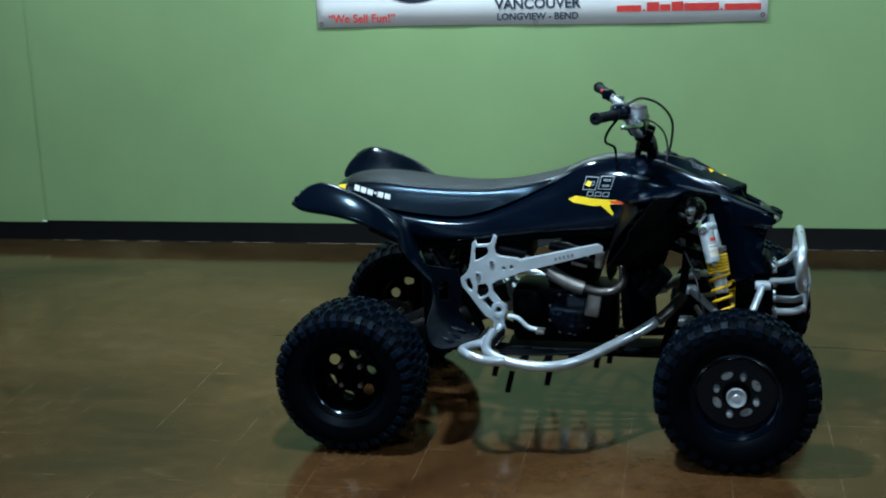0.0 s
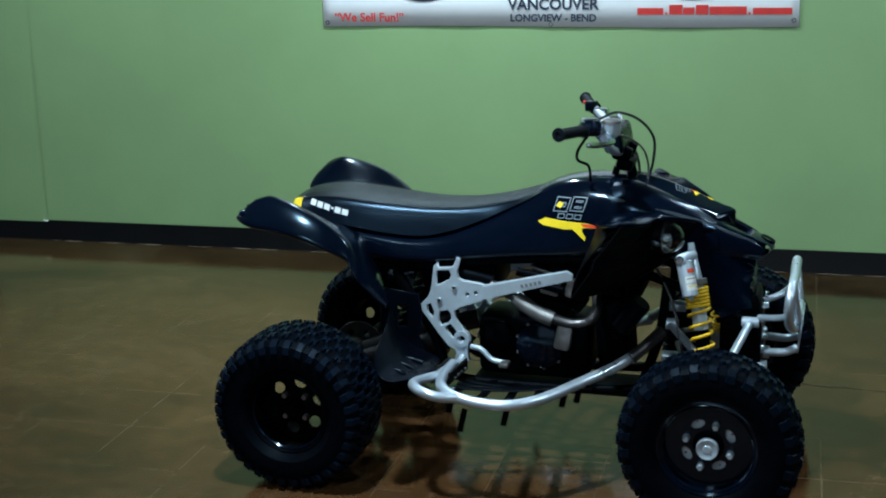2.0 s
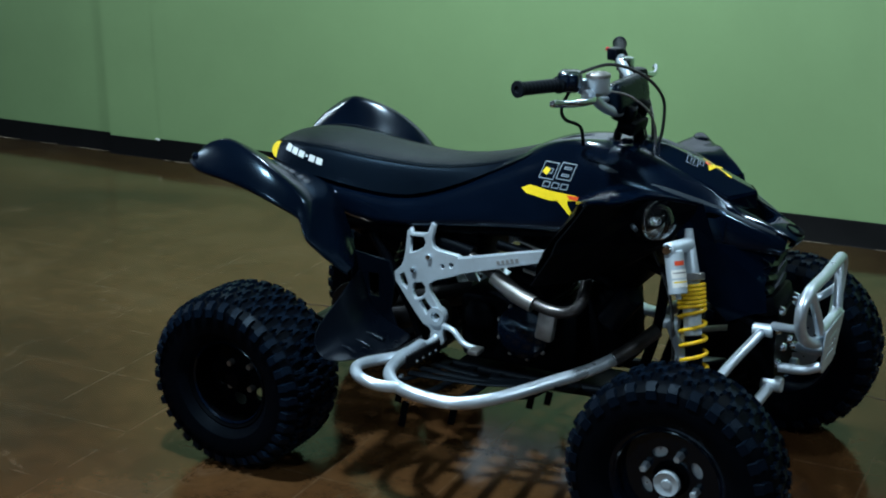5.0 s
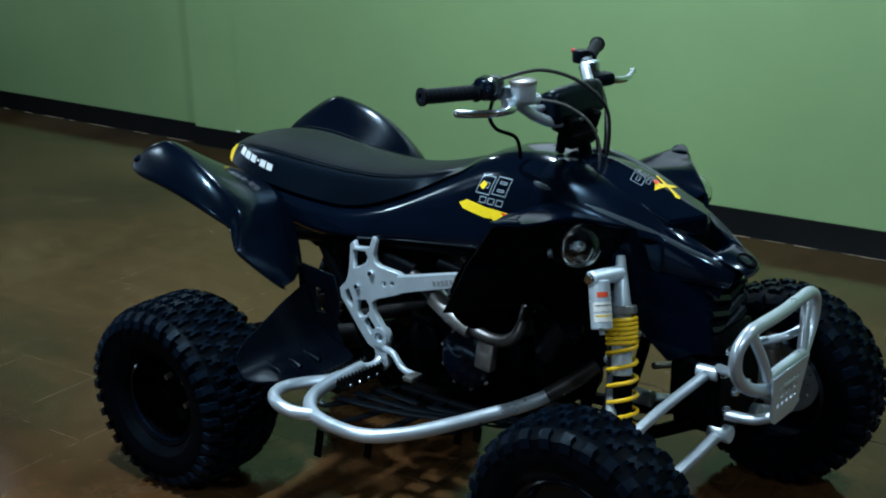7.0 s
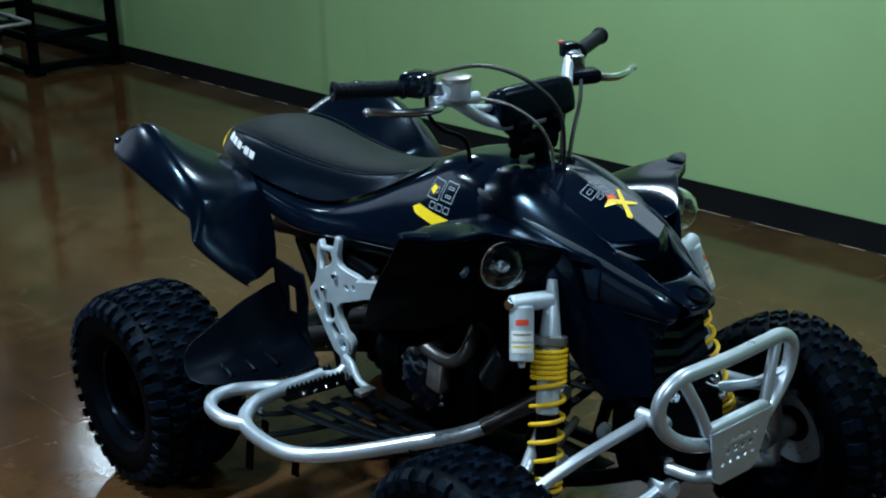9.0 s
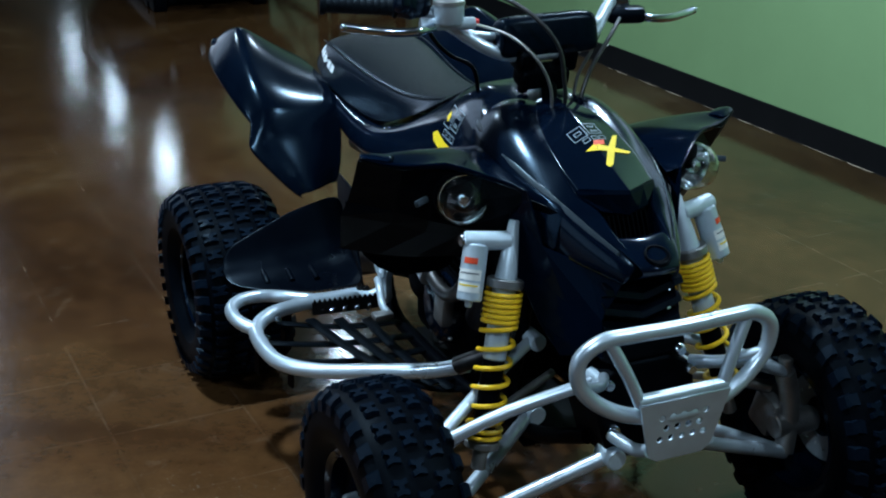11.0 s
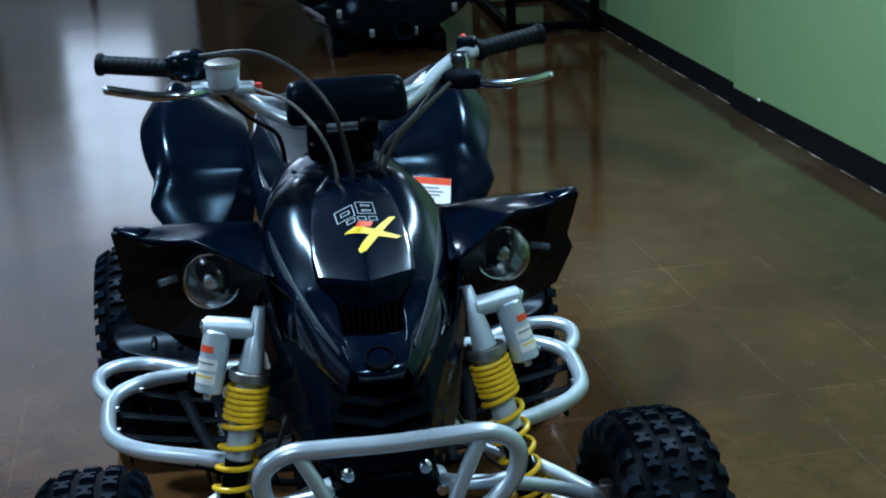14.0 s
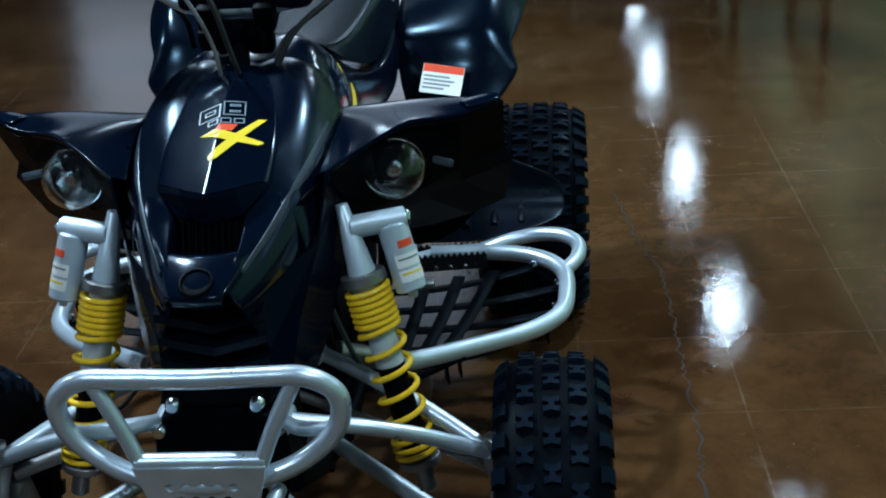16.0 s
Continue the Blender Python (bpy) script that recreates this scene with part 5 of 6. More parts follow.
# ---- front suspension ----
for s in (-1, 1):
    top, low = Vector((0.508, 0.160 * s, 0.795)), Vector((0.594, 0.280 * s, 0.290))
    ax = (low - top).normalized()
    shock = new("front_shock")
    shock.parent = quad

    def at(z):
        return top + ax * ((z - top.z) / ax.z)

    bm = bmesh.new()
    rod(bm, at(0.748), at(0.632), 0.0095, 20, 0.0225)
    part("upper_body", bm, M_CAST, shock, "grey alloy shock body")
    bm = bmesh.new()
    rod(bm, at(0.645), at(0.628), 0.034, 24)
    part("spring_collar", bm, M_STEEL, shock)
    bm = bmesh.new()
    rod(bm, at(0.63), at(0.50), 0.022, 18)
    part("damper_body", bm, M_CAST, shock)
    bm = bmesh.new()
    rod(bm, at(0.50), at(0.345), 0.021, 18)
    part("lower_body", bm, M_MATTE, shock)
    bm = bmesh.new()
    rod(bm, at(0.352), at(0.340), 0.033, 24)
    rod(bm, at(0.345), at(0.30), 0.014, 14)
    part("lower_seat", bm, M_STEEL, shock)
    u = ax.orthogonal().normalized()
    v = ax.cross(u)
    pts = []
    z, a = 0.624, 0.0
    while z > 0.356:
        pts.append(at(z) + (u * math.cos(a) + v * math.sin(a)) * 0.0315)
        pitch = 0.0095 if z > 0.562 else (0.034 if z > 0.385 else 0.012)
        a += math.pi / 9
        z -= pitch / 18
    bm = bmesh.new()
    tube(bm, pts, 0.0047, 8, n=1)
    part("spring", bm, M_YELLOW, shock, "yellow coil spring")
    # reservoir on its bridge
    rt, rb = Vector((0.506, 0.243 * s, 0.706)), Vector((0.530, 0.268 * s, 0.612))
    ra = (rb - rt).normalized()
    bm = bmesh.new()
    rod(bm, rt - ra * 0.004, rb, 0.0232, 22)
    rod(bm, rb, rb + ra * 0.012, 0.008, 12, 0.006)
    part("reservoir", bm, M_CAST, shock, "silver shock reservoir with a red mark")
    bm = bmesh.new()
    rod(bm, (0.497, 0.262 * s, 0.716), at(0.712), 0.0175, 20)
    part("bridge", bm, M_CAST, shock)
    bm = bmesh.new()
    lathe(bm, [(0, 0.006), (0.010, 0.006), (0.013, 0.002), (0.013, -0.002), (0, -0.002)], Matrix.Translation((0.4965, 0.264 * s, 0.7165)) @ (Vector((-0.05, s, 0))).to_track_quat("Z", "Y").to_matrix().to_4x4(), 16)
    part("bridge_cap", bm, M_CHROME, shock)
    # sticker: a red mark over pale bars, curved round the reservoir
    qm = Matrix.Translation(rt) @ ra.to_track_quat("Z", "Y").to_matrix().to_4x4()
    fwd = qm.to_3x3().inverted() @ Vector((0.75, 0.65 * s, 0))
    a0 = math.atan2(fwd.y, fwd.x)
    for h0, h1, mt, span in ((0.021, 0.032, M_RDECAL, 0.55), (0.042, 0.062, M_PAPER, 1.0), (0.066, 0.084, M_PAPER, 1.0), (0.048, 0.051, M_PRINT, 0.8), (0.070, 0.073, M_YDECAL, 0.8)):
        bm = bmesh.new()
        rr = 0.0239 if mt not in (M_PRINT, M_YDECAL) else 0.0243
        loft(bm, [[qm @ Vector((rr * math.cos(a0 + span * (j / 5 - 1)), rr * math.sin(a0 + span * (j / 5 - 1)), hh)) for j in range(11)] for hh in (h0, h1)])
        part("sticker", bm, mt, shock)
    # A-arms, tie rod, knuckle
    ub, lb = (0.618, 0.384 * s, 0.378), (0.628, 0.390 * s, 0.200)
    for nm, inn, out, r in (("upper_arm", (0.690, 0.085 * s, 0.488), ub, 0.012), ("upper_arm", (0.450, 0.095 * s, 0.470), ub, 0.012), ("lower_arm", (0.715, 0.070 * s, 0.345), lb, 0.014), ("lower_arm", (0.430, 0.085 * s, 0.300), lb, 0.014)):
        bm = bmesh.new()
        mid = lerp(inn, out, 0.55)
        tube(bm, [inn, (mid[0] + (0.0 if nm == "lower_arm" else 0.004), mid[1], mid[2] + (0.014 if nm == "upper_arm" else 0.0)), out], r, 12)
        part(nm, bm, M_ALU, quad, "bare aluminium suspension arm")
        bm = bmesh.new()
        rod(bm, (inn[0] - 0.026, inn[1], inn[2]), (inn[0] + 0.026, inn[1], inn[2]), r * 1.45, 14)
        part("arm_bush", bm, M_CAST, quad)
    bm = bmesh.new()
    rod(bm, (0.470, 0.06 * s, 0.40), (0.575, 0.385 * s, 0.325), 0.0085)
    rod(bm, (0.545, 0.30 * s, 0.346), (0.575, 0.385 * s, 0.325), 0.012)
    part("tie_rod", bm, M_STEEL, quad)
    bm = bmesh.new()
    tube(bm, [ub, (0.618, 0.402 * s, 0.315), (0.618, 0.404 * s, 0.255), lb], 0.021)
    rod(bm, (0.613, 0.37 * s, 0.255), (0.613, 0.47 * s, 0.255), 0.026, 18)
    rod(bm, ub, (ub[0], ub[1], ub[2] + 0.032), 0.015, 12)
    part("knuckle", bm, M_STEEL, quad, "cast steering knuckle")
    bm = bmesh.new()
    block(bm, (0.565, 0.398 * s, 0.265), (0.07, 0.05, 0.09), (0, 20, 0), bev=0.01)
    part("brake_caliper", bm, M_STEEL, quad)
    bm = bmesh.new()
    tube(bm, [(0.56, 0.39 * s, 0.30), (0.52, 0.30 * s, 0.36), (0.50, 0.20 * s, 0.42), (0.46, 0.13 * s, 0.55), (0.40, 0.10 * s, 0.66)], 0.0045, 8)
    part("brake_hose", bm, M_CABLE, quad)
# front bulkhead with bolts
bm = bmesh.new()
loft(bm, [[(x, y, z) for y, z in ((-0.095, 0.50), (-0.10, 0.42), (-0.075, 0.335), (0.075, 0.335), (0.10, 0.42), (0.095, 0.50), (0.05, 0.525), (-0.05, 0.525))] for x in (0.60, 0.722)], closed=True, caps=True)
part("bulkhead", bm, M_MATTE, quad, "black front bulkhead", bevel=0.006)
for y, z in ((-0.085, 0.493), (0.085, 0.493), (-0.06, 0.535), (0.06, 0.535), (-0.07, 0.40), (0.07, 0.40), (-0.03, 0.43), (0.03, 0.43)):
    bm = bmesh.new()
    lathe(bm, [(0, 0.012), (0.008, 0.012), (0.011, 0.008), (0.012, 0.0), (0, 0)], pose(0.722, y, z, 0, 90, 0), 12)
    part("bulkhead_bolt", bm, M_CHROME, quad, "bright bolt head")
bm = bmesh.new()
block(bm, (0.690, 0, 0.545), (0.05, 0.16, 0.05), (0, -15, 0), bev=0.01)
part("front_cross_piece", bm, M_MATTE, quad)

# ---- front bumper ----
bump = new("front_bumper")
bump.parent = quad
bm = bmesh.new()
loop = [(0.813, 0, 0.626), (0.812, -0.095, 0.628), (0.811, -0.152, 0.626), (0.806, -0.191, 0.596), (0.804, -0.187, 0.546), (0.808, -0.145, 0.502), (0.819, -0.085, 0.477), (0.828, 0, 0.469)]
full = loop + [(x, -y, z) for x, y, z in loop[-2:0:-1]]
tube(bm, full, 0.0142, 14, n=6, closed=True)
part("hoop", bm, M_ALU, bump, "bent bare aluminium bumper tube")
for s in (-1, 1):
    bm = bmesh.new()
    tube(bm, [(0.811, 0.136 * s, 0.620), (0.821, 0.105 * s, 0.558), (0.828, 0.082 * s, 0.503)], 0.0115, 12)
    part("upright", bm, M_ALU, bump)
    bm = bmesh.new()
    tube(bm, [(0.828, 0.060 * s, 0.408), (0.79, 0.07 * s, 0.395), (0.73, 0.078 * s, 0.395)], 0.012, 12)
    part("mount", bm, M_ALU, bump)
    bm = bmesh.new()
    tube(bm, [(0.806, 0.184 * s, 0.545), (0.77, 0.13 * s, 0.52), (0.715, 0.09 * s, 0.505)], 0.010, 10)
    part("brace", bm, M_ALU, bump)
pm = Matrix.Translation((0.835, 0, 0.448)) @ Matrix.Rotation(radians(90), 4, "Z") @ Matrix.Rotation(radians(90), 4, "X") @ Matrix.Rotation(radians(6), 4, "X")
holes = [circle(-0.044 + 0.022 * i + (0.011 if j % 2 else 0), 0.026 - 0.022 * j, 0.0072, 12) for j in range(3) for i in range(5 if j % 2 == 0 else 4)]
plate("bumper_plate", [[(-0.090, 0.058), (0.090, 0.058), (0.062, -0.052), (0.045, -0.062), (-0.045, -0.062), (-0.062, -0.052)]] + holes, 0.005, pm, M_ALU, bump, "perforated aluminium bumper plate")
bm = bmesh.new()
rod(bm, (0.828, -0.090, 0.508), (0.828, 0.090, 0.508), 0.0125, 14)
part("plate_bar", bm, M_ALU, bump)

# ---- nerf bars with nets ----
for s in (-1, 1):
    nb = new("nerf_bar")
    nb.parent = quad
    bm = bmesh.new()
    MAIN = [(-0.205, 0.225, 0.335), (-0.203, 0.350, 0.334), (-0.178, 0.438, 0.334), (-0.120, 0.493, 0.330), (-0.040, 0.501, 0.320), (0.045, 0.486, 0.316), (0.125, 0.424, 0.321), (0.224, 0.308, 0.341), (0.296, 0.237, 0.362), (0.350, 0.190, 0.388)]
    tube(bm, mirrored(MAIN, s), 0.0165, 14)
    part("main_tube", bm, M_ALU, nb, "bare aluminium nerf bar tube")
    bm = bmesh.new()
    tube(bm, mirrored([(-0.115, 0.497, 0.330), (-0.160, 0.524, 0.338), (-0.205, 0.526, 0.348), (-0.245, 0.494, 0.350), (-0.266, 0.438, 0.343), (-0.252, 0.378, 0.336), (-0.205, 0.310, 0.332)], s), 0.0150, 14)
    part("rear_loop", bm, M_ALU, nb)
    bm = bmesh.new()
    tube(bm, mirrored([(0.352, 0.213, 0.393), (0.395, 0.17, 0.425), (0.43, 0.125, 0.455)], s), 0.0185, 12)
    part("front_sleeve", bm, M_HEADER if s < 0 else M_STEEL, nb)
    net = new("foot_net")
    net.parent = quad
    inner = [(-0.19, 0.13, 0.262), (-0.05, 0.13, 0.252), (0.10, 0.13, 0.250), (0.24, 0.13, 0.262)]
    outer = [(-0.165, 0.428, 0.322), (-0.060, 0.499, 0.312), (0.050, 0.475, 0.294), (0.150, 0.398, 0.312), (0.245, 0.301, 0.338)]

    def edge(pts, u):
        f = u * (len(pts) - 1)
        i = min(int(f), len(pts) - 2)
        return Vector(lerp(pts[i], pts[i + 1], f - i))

    def strap(a, b, w, sag):
        bm = bmesh.new()
        d = (b - a).normalized()
        n = Vector((-d.y, d.x, 0)).normalized() * w
        rows = []
        for k in range(7):
            p = a.lerp(b, k / 6) - Vector((0, 0, sag * math.sin(math.pi * k / 6)))
            rows.append([p + n, p - n])
        loft(bm, [mirrored([tuple(q) for q in r], s) for r in rows])
        return part("strap", bm, M_STRAP, net, "black woven net strap", solid=0.003)

    for k in range(6):
        strap(edge(inner, 0.04 + 0.18 * k), edge(outer, 0.03 + 0.185 * k), 0.0135, 0.012)
    for k in range(3):
        u = 0.27 + 0.24 * k
        strap(edge(inner, 0.0).lerp(edge(outer, 0.0), u), edge(inner, 1.0).lerp(edge(outer, 1.0), u), 0.0125, 0.016)
    for x, y, h in ((-0.10, 0.50, 0.075), (0.02, 0.46, 0.06), (0.16, 0.30, 0.05), (0.20, 0.28, 0.04), (-0.16, 0.42, 0.05)):
        bm = bmesh.new()
        block(bm, (x, y * s, 0.30 - h / 2), (0.018, 0.004, h), (6, 12, 20))
        part("strap_tail", bm, M_MATTE, net, smooth=False)
    for u in (0.05, 0.22, 0.4, 0.6, 0.8):
        p = edge(outer, u)
        bm = bmesh.new()
        lathe(bm, [(0, 0.008), (0.006, 0.007), (0.008, 0.002), (0.008, 0), (0, 0)], Matrix.Translation((p.x, p.y * s * 0.985, p.z + 0.010)), 10)
        part("net_stud", bm, M_CHROME, net, "bright stud")

# ---- handlebar ----
bars = new("handlebar")
bars.parent = quad
BAR = [(0.172, -0.408, 1.100), (0.222, -0.262, 1.090), (0.245, -0.205, 1.070), (0.268, -0.12, 1.012), (0.285, -0.06, 0.992), (0.285, 0.06, 0.992), (0.262, 0.12, 1.010), (0.190, 0.200, 1.054), (0.155, 0.255, 1.070), (0.095, 0.400, 1.084)]
bm = bmesh.new()
tube(bm, BAR, 0.0125, 14, n=8)
part("bar", bm, M_ALU, bars, "bare tapered aluminium handlebar")
for s, a, b in ((-1, (0.218, -0.272, 1.091), (0.170, -0.412, 1.100)), (1, (0.150, 0.268, 1.071), (0.093, 0.404, 1.084))):
    a, b = Vector(a), Vector(b)
    d = (b - a).normalized()
    L = (b - a).length
    prof = [(0, -0.002), (0.017, 0.0), (0.021, 0.004), (0.021, 0.010)]
    for k in range(10):
        h = 0.012 + (L - 0.022) * k / 10
        prof += [(0.0165, h), (0.0165, h + 0.008), (0.0158, h + 0.009)]
    prof += [(0.020, L - 0.008), (0.020, L - 0.001), (0.009, L), (0.007, L - 0.004), (0, L - 0.004)]
    bm = bmesh.new()
    lathe(bm, prof, Matrix.Translation(a) @ d.to_track_quat("Z", "Y").to_matrix().to_4x4(), 20)
    part("grip", bm, M_GRIP, bars, "black ribbed rubber grip")
# crossbar pad
bm = bmesh.new()
rows = []
for y, k in ((-0.104, 0.55), (-0.100, 0.86), (-0.090, 0.98), (-0.04, 1.0), (0.04, 1.0), (0.090, 0.98), (0.100, 0.86), (0.104, 0.55)):
    sec = [(-0.032, -0.036), (-0.036, 0.006), (-0.026, 0.036), (0.010, 0.040), (0.020, 0.034), (0.030, -0.020), (0.024, -0.038)]
    rows.append([(0.272 + 1.08 * k * u, 0.012 + y * (1.04 - 0.9 * max(0, v)), 1.023 + 1.12 * k * v) for u, v in sec])
loft(bm, rows, closed=True, caps=True)
part("bar_pad", bm, M_PAD, bars, "thick black crossbar pad", sub=1, angle=180)
bm = bmesh.new()
tube(bm, [(0.255, -0.165, 1.046), (0.262, -0.10, 1.028), (0.262, 0.10, 1.028), (0.222, 0.165, 1.036)], 0.008, 10, n=3)
part("crossbar", bm, M_ALU, bars)
for y in (-0.045, 0.045):
    bm = bmesh.new()
    block(bm, (0.292, y, 0.985), (0.055, 0.034, 0.048), (0, 20, 0), bev=0.008)
    part("bar_clamp", bm, M_MATTE, bars)
bm = bmesh.new()
rod(bm, (0.300, 0, 0.975), (0.345, 0, 0.80), 0.016, 18)
part("steering_stem", bm, M_MATTE, quad)
bm = bmesh.new()
block(bm, (0.300, -0.010, 0.952), (0.05, 0.105, 0.038), (0, 15, 0), bev=0.010)
block(bm, (0.282, 0.030, 0.938), (0.042, 0.045, 0.040), (0, 15, 10), bev=0.010)
rod(bm, (0.275, -0.035, 0.940), (0.268, -0.035, 0.915), 0.011, 14)
part("key_switch_box", bm, M_MATTE, bars)
# throttle housing, master cylinder, levers
bm = bmesh.new()
block(bm, (0.232, -0.252, 1.098), (0.058, 0.060, 0.050), (0, 0, 18), bev=0.012)
block(bm, (0.250, -0.268, 1.104), (0.030, 0.050, 0.034), (0, 0, 18), bev=0.010)
part("throttle_housing", bm, M_BLACK, bars, "glossy black throttle housing")
cyl = new("master_cylinder")
cyl.parent = quad
bm = bmesh.new()
lathe(bm, [(0, 0.0), (0.024, 0.0), (0.027, 0.004), (0.029, 0.036), (0, 0.036)], pose(0.282, -0.196, 1.066, 0, 0, 14), 24)
part("fluid_cup", bm, M_CAST, cyl, "silver brake fluid cup")
bm = bmesh.new()
lathe(bm, [(0, 0.010), (0.024, 0.010), (0.030, 0.007), (0.031, 0.0), (0, 0.0)], pose(0.282, -0.196, 1.1025, 0, 0, 14), 24)
part("cup_lid", bm, M_STEEL, cyl)
bm = bmesh.new()
rod(bm, (0.270, -0.250, 1.066), (0.285, -0.145, 1.062), 0.012, 14)
block(bm, (0.255, -0.200, 1.078), (0.036, 0.030, 0.034), bev=0.006)
part("cylinder_body", bm, M_CAST, cyl)
bm = bmesh.new()
tube(bm, [(0.278, -0.222, 1.062), (0.300, -0.262, 1.060), (0.290, -0.31, 1.060), (0.268, -0.355, 1.064), (0.255, -0.392, 1.070)], 0.0062, 10, flat=1.4)
bmesh.ops.create_uvsphere(bm, u_segments=12, v_segments=8, radius=0.0085, matrix=Matrix.Translation((0.254, -0.394, 1.070)))
part("brake_lever", bm, M_CHROME, bars, "polished curved brake lever")
bm = bmesh.new()
tube(bm, [(0.205, 0.235, 1.040), (0.228, 0.262, 1.028), (0.232, 0.31, 1.022), (0.222, 0.355, 1.024), (0.207, 0.390, 1.027)], 0.0062, 10, flat=1.4)
bmesh.ops.create_uvsphere(bm, u_segments=12, v_segments=8, radius=0.0085, matrix=Matrix.Translation((0.206, 0.392, 1.027)))
part("clutch_lever", bm, M_CHROME, bars, "polished curved clutch lever")
bm = bmesh.new()
block(bm, (0.180, 0.232, 1.058), (0.042, 0.034, 0.040), (0, 0, -20), bev=0.007)
part("clutch_perch", bm, M_CHROME, bars)
bm = bmesh.new()
block(bm, (0.205, 0.230, 1.032), (0.045, 0.080, 0.034), (0, 0, -20), bev=0.012)
part("clutch_boot", bm, M_SATIN, bars)
bm = bmesh.new()
block(bm, (0.142, 0.252, 1.080), (0.034, 0.036, 0.034), (0, 0, -20), bev=0.006)
part("switch_box", bm, M_SATIN, bars)
bm = bmesh.new()
rod(bm, (0.128, 0.250, 1.090), (0.116, 0.250, 1.094), 0.006)
part("stop_button", bm, M_RED, bars, "red stop button")
bm = bmesh.new()
block(bm, (0.275, -0.140, 1.062), (0.012, 0.016, 0.012), bev=0.003)
part("brake_switch", bm, M_RED, bars, "small red switch cap")
# cables
for pts, r, mt in (([(0.25, -0.235, 1.116), (0.29, -0.14, 1.124), (0.345, -0.07, 1.092), (0.382, -0.02, 1.03), (0.378, 0.0, 0.95), (0.36, 0.01, 0.89)], 0.0042, M_CABLE),
                   ([(0.284, -0.145, 1.060), (0.32, -0.09, 1.040), (0.355, -0.05, 1.000), (0.368, -0.025, 0.945), (0.365, -0.02, 0.885)], 0.0032, M_STEEL),
                   ([(0.225, 0.205, 1.030), (0.275, 0.15, 1.000), (0.315, 0.09, 0.955), (0.33, 0.06, 0.90), (0.33, 0.05, 0.86)], 0.0045, M_CABLE),
                   ([(0.155, 0.225, 1.060), (0.24, 0.14, 0.985), (0.30, 0.07, 0.94), (0.32, 0.05, 0.88)], 0.0035, M_CABLE),
                   ([(0.225, -0.225, 1.075), (0.185, -0.19, 1.02), (0.175, -0.15, 0.98), (0.20, -0.11, 0.955), (0.205, -0.10, 0.905)], 0.0045, M_MATTE)):
    bm = bmesh.new()
    tube(bm, pts, r, 8)
    part("cable", bm, mt, bars)
# ---- graphics on the bodywork ----
def dress(ob):
    """The finished surface of a part, to lay stickers on."""
    dg = bpy.context.evaluated_depsgraph_get()
    return ob.evaluated_get(dg)


def sticker(name, loops, place, ob_eval, mat, parent, lift=0.0012, n=None):
    """Flat loops cut fine and laid on a surface along the direction n. place maps (u, v) to a point off the surface."""
    cu = bpy.data.curves.new(name, "CURVE")
    cu.dimensions, cu.fill_mode = "2D", "BOTH"
    for lp in loops:
        sp = cu.splines.new("POLY")
        sp.points.add(len(lp) - 1)
        for p, (x, y) in zip(sp.points, lp):
            p.co = (x, y, 0, 1)
        sp.use_cyclic_u = True
    tmp = bpy.data.objects.new(name, cu)
    scene.collection.objects.link(tmp)
    me = bpy.data.meshes.new_from_object(tmp.evaluated_get(bpy.context.evaluated_depsgraph_get()))
    bpy.data.objects.remove(tmp)
    bpy.data.curves.remove(cu)
    bm = bmesh.new()
    bm.from_mesh(me)
    bpy.data.meshes.remove(me)
    bmesh.ops.subdivide_edges(bm, edges=[e for e in bm.edges if e.calc_length() > 0.012], cuts=2)
    bmesh.ops.triangulate(bm, faces=bm.faces)
    inv = ob_eval.matrix_world.inverted()
    d = Vector(n)
    for vtx in bm.verts:
        p = place(vtx.co.x, vtx.co.y)
        hit, loc, nor, _ = ob_eval.ray_cast(inv @ p, inv.to_3x3() @ d)
        vtx.co = (ob_eval.matrix_world @ loc if hit else p + d * 0.05) - d * lift
    return part(name, bm, mat, parent, smooth=False)


def bar_cross(w, h):
    """A brushed cross of two slanting strokes."""
    a = [(-0.50 * w, -0.02 * h), (-0.30 * w, 0.10 * h), (0.05 * w, 0.10 * h), (0.50 * w, 0.05 * h), (0.42 * w, -0.04 * h), (0.10 * w, -0.08 * h), (-0.20 * w, -0.10 * h)]
    b = [(0.30 * w, 0.55 * h), (0.42 * w, 0.60 * h), (0.16 * w, 0.05 * h), (-0.12 * w, -0.55 * h), (-0.22 * w, -0.62 * h), (-0.26 * w, -0.52 * h), (-0.02 * w, 0.0)]
    return [a], [b]


